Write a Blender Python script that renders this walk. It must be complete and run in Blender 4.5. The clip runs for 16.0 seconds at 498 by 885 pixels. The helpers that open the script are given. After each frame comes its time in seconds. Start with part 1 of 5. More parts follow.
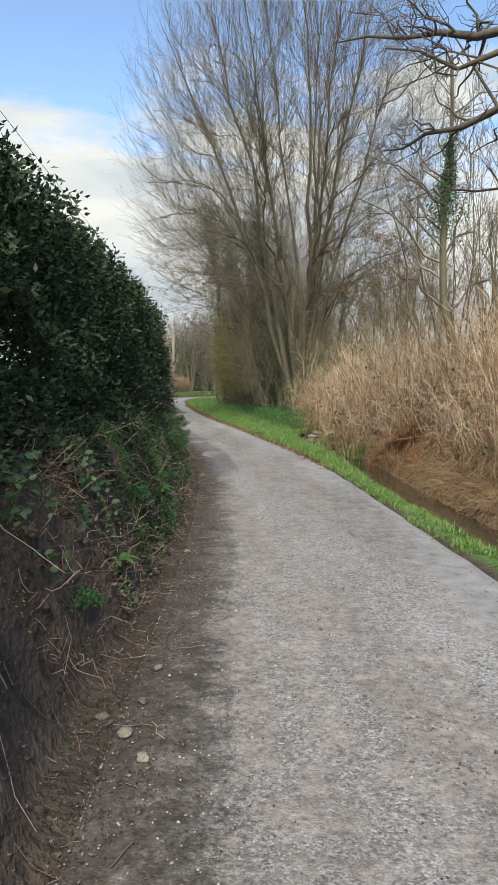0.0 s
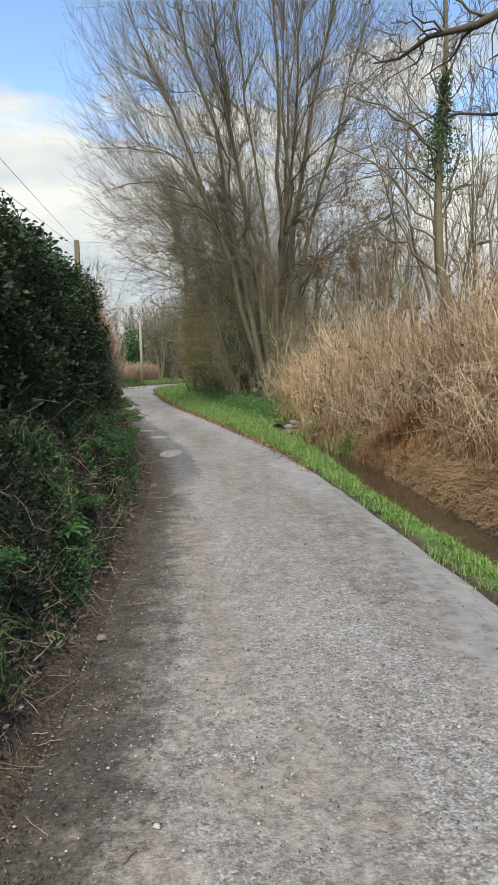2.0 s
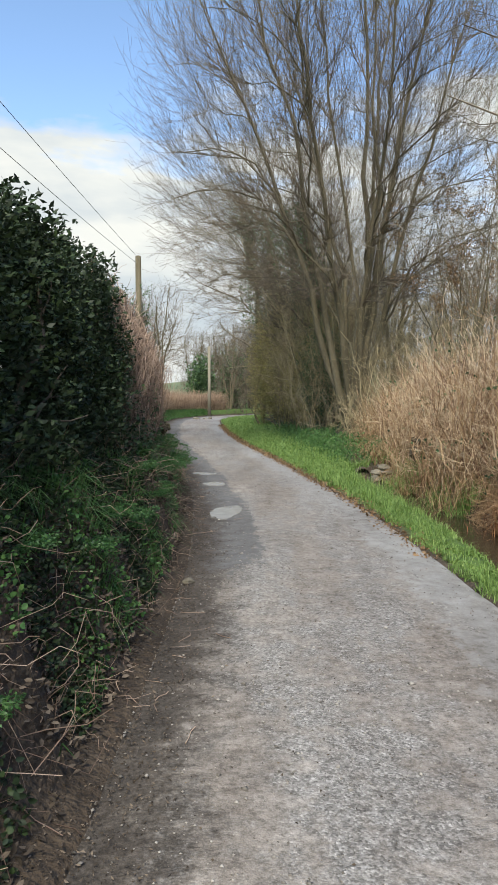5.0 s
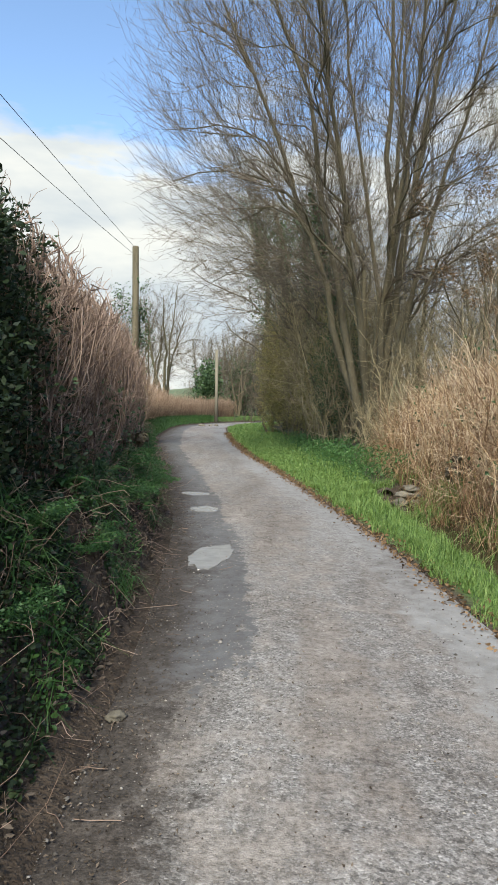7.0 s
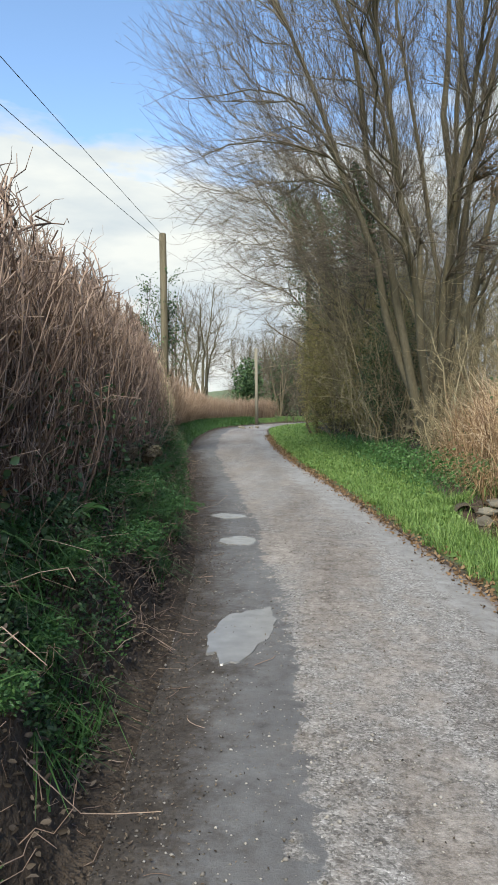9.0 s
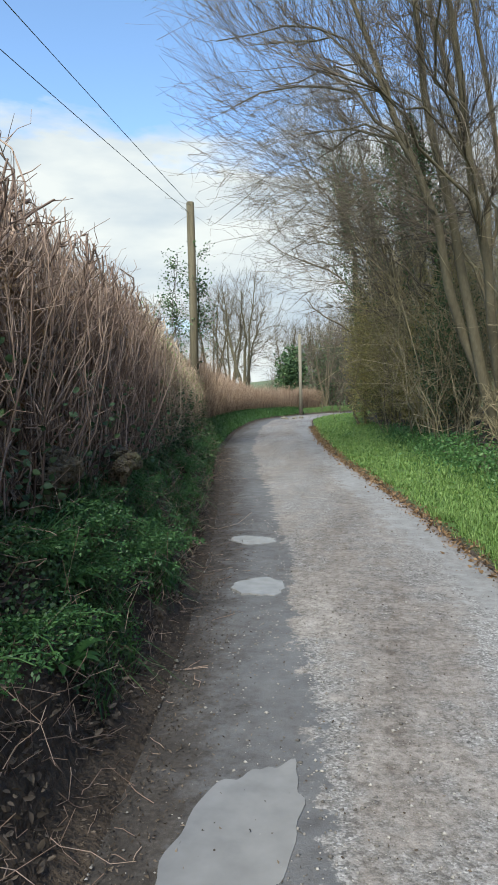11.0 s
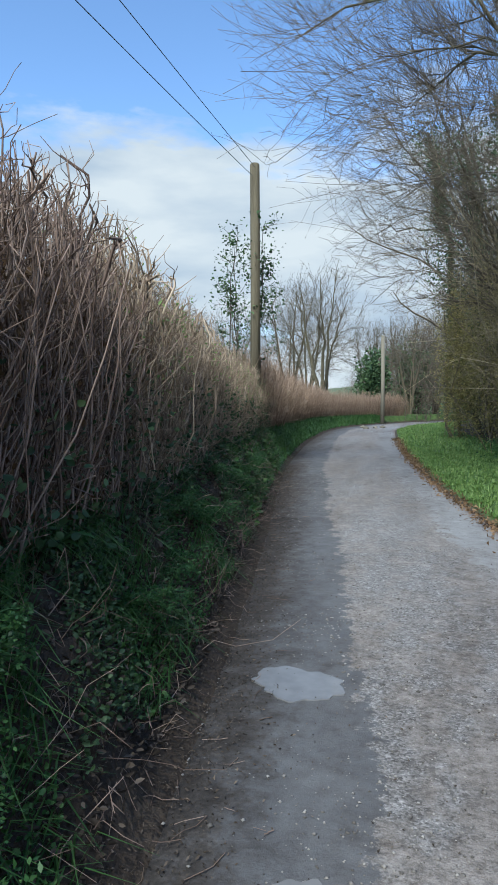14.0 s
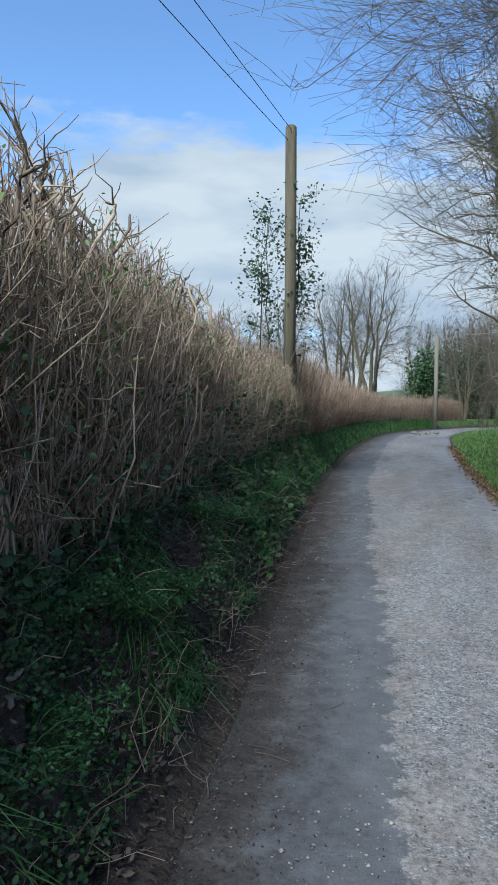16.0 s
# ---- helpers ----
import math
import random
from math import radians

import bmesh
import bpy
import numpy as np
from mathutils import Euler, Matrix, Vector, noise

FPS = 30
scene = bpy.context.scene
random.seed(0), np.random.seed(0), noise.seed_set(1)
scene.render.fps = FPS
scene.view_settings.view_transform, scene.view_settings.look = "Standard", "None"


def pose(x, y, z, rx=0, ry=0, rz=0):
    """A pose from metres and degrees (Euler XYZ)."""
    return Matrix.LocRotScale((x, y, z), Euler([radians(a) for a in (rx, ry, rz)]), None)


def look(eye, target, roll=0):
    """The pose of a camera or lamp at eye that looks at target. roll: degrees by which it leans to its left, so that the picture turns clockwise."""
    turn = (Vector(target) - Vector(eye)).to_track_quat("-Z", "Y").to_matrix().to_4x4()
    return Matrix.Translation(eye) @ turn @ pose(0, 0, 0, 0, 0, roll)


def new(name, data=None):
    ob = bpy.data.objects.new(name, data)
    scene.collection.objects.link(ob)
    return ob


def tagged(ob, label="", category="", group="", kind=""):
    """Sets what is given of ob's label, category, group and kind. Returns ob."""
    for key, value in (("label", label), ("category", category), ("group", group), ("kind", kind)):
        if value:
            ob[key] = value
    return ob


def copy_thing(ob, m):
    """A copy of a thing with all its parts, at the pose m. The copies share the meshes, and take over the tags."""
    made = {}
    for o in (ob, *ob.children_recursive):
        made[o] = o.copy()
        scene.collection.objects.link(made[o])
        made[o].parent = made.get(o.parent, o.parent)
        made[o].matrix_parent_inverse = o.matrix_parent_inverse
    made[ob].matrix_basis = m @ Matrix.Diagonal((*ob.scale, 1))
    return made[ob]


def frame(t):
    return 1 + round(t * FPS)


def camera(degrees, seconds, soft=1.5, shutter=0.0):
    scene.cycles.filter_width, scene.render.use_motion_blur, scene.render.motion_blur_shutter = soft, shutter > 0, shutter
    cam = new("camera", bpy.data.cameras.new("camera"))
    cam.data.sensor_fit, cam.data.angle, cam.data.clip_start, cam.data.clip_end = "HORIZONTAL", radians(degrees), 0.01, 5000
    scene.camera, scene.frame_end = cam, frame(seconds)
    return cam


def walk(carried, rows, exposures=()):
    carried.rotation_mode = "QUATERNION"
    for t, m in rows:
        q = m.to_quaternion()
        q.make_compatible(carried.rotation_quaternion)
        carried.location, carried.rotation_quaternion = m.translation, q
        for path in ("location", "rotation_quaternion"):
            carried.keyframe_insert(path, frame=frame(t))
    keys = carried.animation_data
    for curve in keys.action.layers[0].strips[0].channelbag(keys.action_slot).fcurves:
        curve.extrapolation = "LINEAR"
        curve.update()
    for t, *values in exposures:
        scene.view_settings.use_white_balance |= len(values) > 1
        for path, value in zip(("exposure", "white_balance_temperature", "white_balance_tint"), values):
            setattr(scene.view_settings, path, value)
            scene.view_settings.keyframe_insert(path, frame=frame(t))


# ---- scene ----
cam = camera(39.0, 16.0, soft=1.6)
METRES, EYE, TILT, LEAN, TURN = 18.8, 1.5, 0.0, 0.0, -1.9
ROWS = [
    (0.0, 0.0, 0.0, 0.0, 0.1, -5.08, -1.13),
    (0.5, 0.0053, 0.0322, 0.0005, -1.48, -5.57, -0.98),
    (1.0, 0.006, 0.0629, 0.0004, -1.96, -5.52, -0.97),
    (1.5, 0.009, 0.0934, -0.0002, -2.56, -6.32, -0.71),
    (2.0, 0.009, 0.1247, -0.001, -2.01, -6.25, 0.25),
    (2.5, 0.0114, 0.1551, -0.0012, -1.09, -5.81, 0.25),
    (3.0, 0.0087, 0.1839, -0.0015, 1.12, -4.55, 0.43),
    (3.5, 0.0068, 0.2152, -0.0017, 2.15, -3.49, 0.33),
    (4.0, 0.0051, 0.2446, -0.0015, 3.19, -3.53, -0.04),
    (6.5, 0.006, 0.4048, -0.0043, 3.79, -4.01, -1.29),
    (7.0, 0.005, 0.4368, -0.0041, 4.63, -3.21, -1.63),
    (7.5, 0.0004, 0.4661, -0.0044, 6.96, -2.99, -1.99),
    (8.0, -0.0012, 0.4971, -0.0035, 7.09, -2.53, -1.14),
    (8.5, -0.0043, 0.5281, -0.0044, 7.81, -2.46, 0.02),
    (9.0, -0.0063, 0.5601, -0.0047, 8.0, -3.22, -0.15),
    (11.5, -0.02, 0.7172, -0.0065, 14.61, -4.01, 0.61),
    (12.0, -0.0265, 0.7488, -0.0066, 17.17, -2.53, 0.31),
    (12.5, -0.0301, 0.7822, -0.0074, 16.34, -2.29, -0.44),
    (13.0, -0.0368, 0.8129, -0.0078, 17.43, -2.27, -0.05),
    (13.5, -0.0413, 0.8444, -0.0084, 17.54, -2.62, -0.39),
    (14.0, -0.0452, 0.873, -0.0077, 18.17, -3.58, -0.52),
    (14.5, -0.0503, 0.9032, -0.0068, 18.15, -3.75, 0.39),
    (15.0, -0.0529, 0.9328, -0.0073, 18.42, -4.47, 1.02),
    (15.5, -0.0609, 0.9636, -0.0071, 19.61, -4.04, 0.5),
    (16.0, -0.0678, 0.9929, -0.0072, 22.09, -3.44, -0.95),
]
walk(cam, [(t, pose(0, 0, EYE, TILT, LEAN, TURN) @ pose(METRES * x, METRES * y, METRES * z, 90 + pitch, roll, yaw)) for t, x, y, z, yaw, pitch, roll in ROWS],
     exposures=[(0.0, 1.08, 6900, 5), (8.0, 1.1, 6800, 4), (12.0, 1.02, 6250, 2), (16.0, 0.72, 5600, 2)])

# ---- world, sun, exposure ----
SUN_EL, SUN_AZ = 48.0, 262.0      # degrees; azimuth counted anticlockwise from +x
to_sun = Vector((math.cos(radians(SUN_AZ)) * math.cos(radians(SUN_EL)), math.sin(radians(SUN_AZ)) * math.cos(radians(SUN_EL)), math.sin(radians(SUN_EL))))
sun = new("sun", bpy.data.lights.new("sun", "SUN"))
sun.data.energy, sun.data.angle, sun.data.color = 3.3, radians(24.0), (1.0, 0.945, 0.86)
sun.matrix_world = look((0, 0, 60), Vector((0, 0, 60)) - to_sun)

world = bpy.data.worlds.new("sky")
scene.world = world
world.use_nodes = True
wn, wl = world.node_tree.nodes, world.node_tree.links
wn.clear()
sky = wn.new("ShaderNodeTexSky")
sky.sky_type, sky.sun_disc = "NISHITA", False
sky.sun_elevation, sky.sun_rotation = radians(SUN_EL), radians(90 - SUN_AZ)
sky.air_density, sky.dust_density, sky.ozone_density = 0.8, 0.1, 2.4
tc = wn.new("ShaderNodeTexCoord")
sep = wn.new("ShaderNodeSeparateXYZ")
wl.new(tc.outputs["Generated"], sep.inputs[0])
stretch = wn.new("ShaderNodeMapping")
stretch.inputs["Scale"].default_value = (1.0, 1.0, 3.2)
stretch.inputs["Location"].default_value = (0.35, 0.1, 0.0)
wl.new(tc.outputs["Generated"], stretch.inputs[0])
cl = wn.new("ShaderNodeTexNoise")
cl.inputs["Scale"].default_value, cl.inputs["Detail"].default_value, cl.inputs["Roughness"].default_value = 2.3, 7.0, 0.55
wl.new(stretch.outputs[0], cl.inputs["Vector"])
low = wn.new("ShaderNodeMapRange")      # more cloud towards the horizon
low.inputs["From Min"].default_value, low.inputs["From Max"].default_value = 0.22, 0.42
low.inputs["To Min"].default_value, low.inputs["To Max"].default_value = 0.20, -0.12
wl.new(sep.outputs[2], low.inputs["Value"])
add = wn.new("ShaderNodeMath")
wl.new(cl.outputs["Fac"], add.inputs[0]); wl.new(low.outputs[0], add.inputs[1])
ramp = wn.new("ShaderNodeValToRGB")
ramp.color_ramp.elements[0].position, ramp.color_ramp.elements[1].position = 0.51, 0.60
wl.new(add.outputs[0], ramp.inputs[0])
shade = wn.new("ShaderNodeValToRGB")
shade.color_ramp.elements[0].color, shade.color_ramp.elements[1].color = (2.0, 2.25, 2.6, 1), (3.0, 3.05, 3.1, 1)
shade.color_ramp.elements[0].position, shade.color_ramp.elements[1].position = 0.35, 0.62
cl2 = wn.new("ShaderNodeTexNoise")
cl2.inputs["Scale"].default_value, cl2.inputs["Detail"].default_value = 5.0, 5.0
wl.new(stretch.outputs[0], cl2.inputs["Vector"]); wl.new(cl2.outputs["Fac"], shade.inputs[0])
mixc = wn.new("ShaderNodeMixRGB")
wl.new(ramp.outputs[0], mixc.inputs[0]); wl.new(sky.outputs[0], mixc.inputs[1]); wl.new(shade.outputs[0], mixc.inputs[2])
bg = wn.new("ShaderNodeBackground")
bg.inputs["Strength"].default_value = 0.15
wl.new(mixc.outputs[0], bg.inputs[0])
wo = wn.new("ShaderNodeOutputWorld")
wl.new(bg.outputs[0], wo.inputs[0])

# ---- materials ----
def material(name, stops, scale=8.0, detail=6.0, rough=0.8, bump=0.0, bump_scale=40.0, relief=0.02, island=0.0, per_object=0.0, sheer=0.0, stretch=(1, 1, 1), spec=0.4, fine=0.35):
    """A surface of the colours in stops, varied by coarse and fine noise and, if asked, piece by piece."""
    m = bpy.data.materials.new(name)
    m.use_nodes = True
    n, l = m.node_tree.nodes, m.node_tree.links
    b = n["Principled BSDF"]
    b.inputs["Roughness"].default_value = rough
    b.inputs["Specular IOR Level"].default_value = spec
    co = n.new("ShaderNodeTexCoord")
    mp = n.new("ShaderNodeMapping")
    mp.inputs["Scale"].default_value = stretch
    l.new(co.outputs["Object"], mp.inputs[0])
    no = n.new("ShaderNodeTexNoise")
    no.inputs["Scale"].default_value, no.inputs["Detail"].default_value, no.inputs["Roughness"].default_value = scale, detail, 0.6
    l.new(mp.outputs[0], no.inputs["Vector"])
    fi = n.new("ShaderNodeTexNoise")
    fi.inputs["Scale"].default_value, fi.inputs["Detail"].default_value = bump_scale, 4.0
    l.new(mp.outputs[0], fi.inputs["Vector"])
    mx = n.new("ShaderNodeMix")
    mx.inputs[0].default_value = fine
    l.new(no.outputs["Fac"], mx.inputs[2]); l.new(fi.outputs["Fac"], mx.inputs[3])
    value = mx.outputs[0]
    if island or per_object:
        src = n.new("ShaderNodeNewGeometry").outputs["Random Per Island"] if island else n.new("ShaderNodeObjectInfo").outputs["Random"]
        m2 = n.new("ShaderNodeMix")
        m2.inputs[0].default_value = island or per_object
        l.new(value, m2.inputs[2]); l.new(src, m2.inputs[3])
        value = m2.outputs[0]
    rp = n.new("ShaderNodeValToRGB")
    e = rp.color_ramp.elements
    while len(e) < len(stops):
        e.new(0.5)
    for i, (p, c) in enumerate(stops):
        e[i].position, e[i].color = p, (*c, 1)
    l.new(value, rp.inputs[0])
    l.new(rp.outputs[0], b.inputs["Base Color"])
    if bump:
        bu = n.new("ShaderNodeBump")
        bu.inputs["Strength"].default_value, bu.inputs["Distance"].default_value = bump, relief
        l.new(fi.outputs["Fac"], bu.inputs["Height"]); l.new(bu.outputs[0], b.inputs["Normal"])
    if sheer:
        tr = n.new("ShaderNodeBsdfTranslucent")
        l.new(rp.outputs[0], tr.inputs[0])
        ms = n.new("ShaderNodeMixShader")
        ms.inputs[0].default_value = sheer
        l.new(b.outputs[0], ms.inputs[1]); l.new(tr.outputs[0], ms.inputs[2]); l.new(ms.outputs[0], n["Material Output"].inputs[0])
    return m


# Earth tone lowered so that shade at the bank's foot is in it.
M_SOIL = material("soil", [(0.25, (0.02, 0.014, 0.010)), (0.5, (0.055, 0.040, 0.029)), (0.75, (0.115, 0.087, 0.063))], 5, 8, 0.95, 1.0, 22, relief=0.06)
M_HEDGE = material("russet_twig", [(0.2, (0.14, 0.09, 0.062)), (0.5, (0.31, 0.215, 0.15)), (0.85, (0.50, 0.38, 0.275))], 1.4, 4, 0.8, island=0.5)
M_SCRUB = material("scrub_twig", [(0.2, (0.13, 0.105, 0.06)), (0.5, (0.28, 0.23, 0.135)), (0.85, (0.46, 0.385, 0.24))], 0.8, 3, 0.85, island=0.55)
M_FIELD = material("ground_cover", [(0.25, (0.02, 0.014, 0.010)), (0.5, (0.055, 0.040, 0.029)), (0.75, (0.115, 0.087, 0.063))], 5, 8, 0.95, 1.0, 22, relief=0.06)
fn, fl = M_FIELD.node_tree.nodes, M_FIELD.node_tree.links
fa = fn.new("ShaderNodeAttribute"); fa.attribute_name = "grassy"
fx = fn.new("ShaderNodeMixRGB")
fr = fn.new("ShaderNodeValToRGB")
fr.color_ramp.elements[0].position, fr.color_ramp.elements[1].position = 0.3, 0.7
fr.color_ramp.elements[0].color, fr.color_ramp.elements[1].color = (0.04, 0.075, 0.018, 1), (0.10, 0.17, 0.04, 1)
fno = fn.new("ShaderNodeTexNoise"); fno.inputs["Scale"].default_value, fno.inputs["Detail"].default_value = 1.5, 8.0
fco = fn.new("ShaderNodeTexCoord"); fl.new(fco.outputs["Object"], fno.inputs["Vector"])
fl.new(fno.outputs["Fac"], fr.inputs[0])
fl.new(fa.outputs["Fac"], fx.inputs[0]); fl.new(fn["Color Ramp"].outputs[0], fx.inputs[1]); fl.new(fr.outputs[0], fx.inputs[2])
fl.new(fx.outputs[0], fn["Principled BSDF"].inputs["Base Color"])
# Dark evergreen leaf, darkened further to put the early bank's shade in it.
M_SHADED_LAUREL = material("shaded_laurel_leaf", [(0.2, (0.008, 0.017, 0.007)), (0.5, (0.018, 0.036, 0.013)), (0.85, (0.042, 0.07, 0.023))], 1.3, 3, 0.62, island=0.6, sheer=0.15)
M_IVY = material("ivy_leaf", [(0.2, (0.03, 0.06, 0.027)), (0.55, (0.065, 0.12, 0.048)), (0.9, (0.135, 0.20, 0.085))], 1.5, 3, 0.55, island=0.6, sheer=0.2)
M_HERB = material("herb_leaf", [(0.2, (0.03, 0.08, 0.024)), (0.5, (0.065, 0.155, 0.042)), (0.85, (0.13, 0.24, 0.075))], 1.5, 3, 0.5, island=0.6, sheer=0.3)
M_FERN = material("fern_leaf", [(0.2, (0.022, 0.065, 0.022)), (0.5, (0.05, 0.13, 0.04)), (0.85, (0.10, 0.20, 0.065))], 1.5, 3, 0.5, island=0.6, sheer=0.3)
M_GRASS = material("grass_blade", [(0.2, (0.09, 0.165, 0.04)), (0.5, (0.165, 0.275, 0.07)), (0.8, (0.27, 0.37, 0.12)), (0.95, (0.42, 0.37, 0.18))], 1.0, 3, 0.55, island=0.55, sheer=0.35)
M_STRAW = material("dead_stalk", [(0.15, (0.13, 0.075, 0.038)), (0.5, (0.30, 0.19, 0.10)), (0.85, (0.47, 0.34, 0.20))], 1.2, 3, 0.7, island=0.65, sheer=0.1)
M_CANE = material("bramble_cane", [(0.18, (0.11, 0.055, 0.032)), (0.46, (0.37, 0.235, 0.14)), (0.76, (0.68, 0.54, 0.37))], 1.6, 4, 0.65, island=0.75)
M_RUST = material("dead_fern", [(0.15, (0.14, 0.055, 0.022)), (0.5, (0.27, 0.12, 0.05)), (0.85, (0.40, 0.22, 0.10))], 2, 3, 0.75, island=0.6, sheer=0.15)
M_TWIG = material("hedge_twig", [(0.15, (0.12, 0.084, 0.058)), (0.5, (0.30, 0.222, 0.152)), (0.85, (0.53, 0.42, 0.30))], 1.5, 4, 0.8, island=0.6)
M_BROWNTWIG = material("brown_hedge_twig", [(0.15, (0.09, 0.058, 0.044)), (0.5, (0.23, 0.16, 0.122)), (0.85, (0.43, 0.32, 0.25))], 1.5, 4, 0.8, island=0.6)
M_BARK = material("smooth_bark", [(0.25, (0.05, 0.043, 0.026)), (0.5, (0.115, 0.097, 0.06)), (0.8, (0.20, 0.17, 0.11))], 2.0, 6, 0.85, 0.4, 25, stretch=(1, 1, 0.35))
M_BARKTWIG = material("twig_bark", [(0.2, (0.06, 0.047, 0.034)), (0.5, (0.125, 0.10, 0.073)), (0.85, (0.22, 0.18, 0.13))], 0.6, 3, 0.85, island=0.5)
M_DARKBARK = material("dark_bark", [(0.25, (0.03, 0.024, 0.018)), (0.5, (0.075, 0.06, 0.045)), (0.8, (0.15, 0.125, 0.095))], 4.0, 6, 0.9, 0.6, 30, stretch=(1, 1, 0.4))
M_YEW = material("golden_shrub_leaf", [(0.15, (0.115, 0.12, 0.036)), (0.5, (0.27, 0.24, 0.085)), (0.85, (0.48, 0.39, 0.16))], 1.2, 3, 0.6, island=0.6, sheer=0.5)
M_RUSSET = material("withered_leaf", [(0.15, (0.10, 0.06, 0.03)), (0.5, (0.20, 0.12, 0.06)), (0.85, (0.30, 0.2, 0.11))], 1.2, 3, 0.7, island=0.6, sheer=0.2)
M_POLE = material("weathered_pole", [(0.25, (0.06, 0.05, 0.034)), (0.5, (0.13, 0.11, 0.072)), (0.8, (0.22, 0.19, 0.13))], 3, 6, 0.9, 0.5, 30, stretch=(3, 3, 0.15))
M_PALEPOLE = material("pale_pole", [(0.25, (0.17, 0.15, 0.11)), (0.75, (0.28, 0.25, 0.19))], 3, 5, 0.85, 0.3, 30, stretch=(3, 3, 0.15))
M_WIRE = material("wire", [(0.3, (0.02, 0.02, 0.02)), (0.7, (0.05, 0.05, 0.05))], 3, 2, 0.5)
M_STONE = material("field_stone", [(0.2, (0.07, 0.062, 0.048)), (0.5, (0.15, 0.135, 0.105)), (0.8, (0.25, 0.23, 0.185))], 6, 6, 0.85, 0.6, 40, per_object=0.4)
M_CHIP = material("gravel_chip", [(0.1, (0.08, 0.072, 0.064)), (0.5, (0.19, 0.175, 0.16)), (0.93, (0.36, 0.34, 0.315))], 8, 4, 0.85, island=0.8)
M_LITTER = material("leaf_litter", [(0.1, (0.02, 0.015, 0.011)), (0.5, (0.066, 0.05, 0.037)), (0.92, (0.19, 0.15, 0.115))], 2, 3, 0.85, island=0.75)
M_HILL = material("far_field", [(0.3, (0.07, 0.10, 0.05)), (0.6, (0.13, 0.16, 0.08)), (0.8, (0.16, 0.15, 0.10))], 0.01, 6, 0.95)


def water_material(name, colour, rough, ripple):
    m = bpy.data.materials.new(name)
    m.use_nodes = True
    n, l = m.node_tree.nodes, m.node_tree.links
    b = n["Principled BSDF"]
    b.inputs["Roughness"].default_value, b.inputs["IOR"].default_value = rough, 1.33
    co, no, bu, rp = n.new("ShaderNodeTexCoord"), n.new("ShaderNodeTexNoise"), n.new("ShaderNodeBump"), n.new("ShaderNodeValToRGB")
    l.new(co.outputs["Object"], no.inputs["Vector"])
    no.inputs["Scale"].default_value, no.inputs["Detail"].default_value = 9.0, 4.0
    bu.inputs["Strength"].default_value, bu.inputs["Distance"].default_value = ripple, 0.02
    l.new(no.outputs["Fac"], bu.inputs["Height"]); l.new(bu.outputs[0], b.inputs["Normal"])
    rp.color_ramp.elements[0].color = (*[c * 0.7 for c in colour], 1)
    rp.color_ramp.elements[1].color = (*[c * 1.3 for c in colour], 1)
    l.new(no.outputs["Fac"], rp.inputs[0]); l.new(rp.outputs[0], b.inputs["Base Color"])
    return m


M_STREAM = water_material("stream_water", (0.035, 0.028, 0.018), 0.06, 0.25)
M_PUDDLE = water_material("puddle_water", (0.19, 0.187, 0.185), 0.2, 0.01)


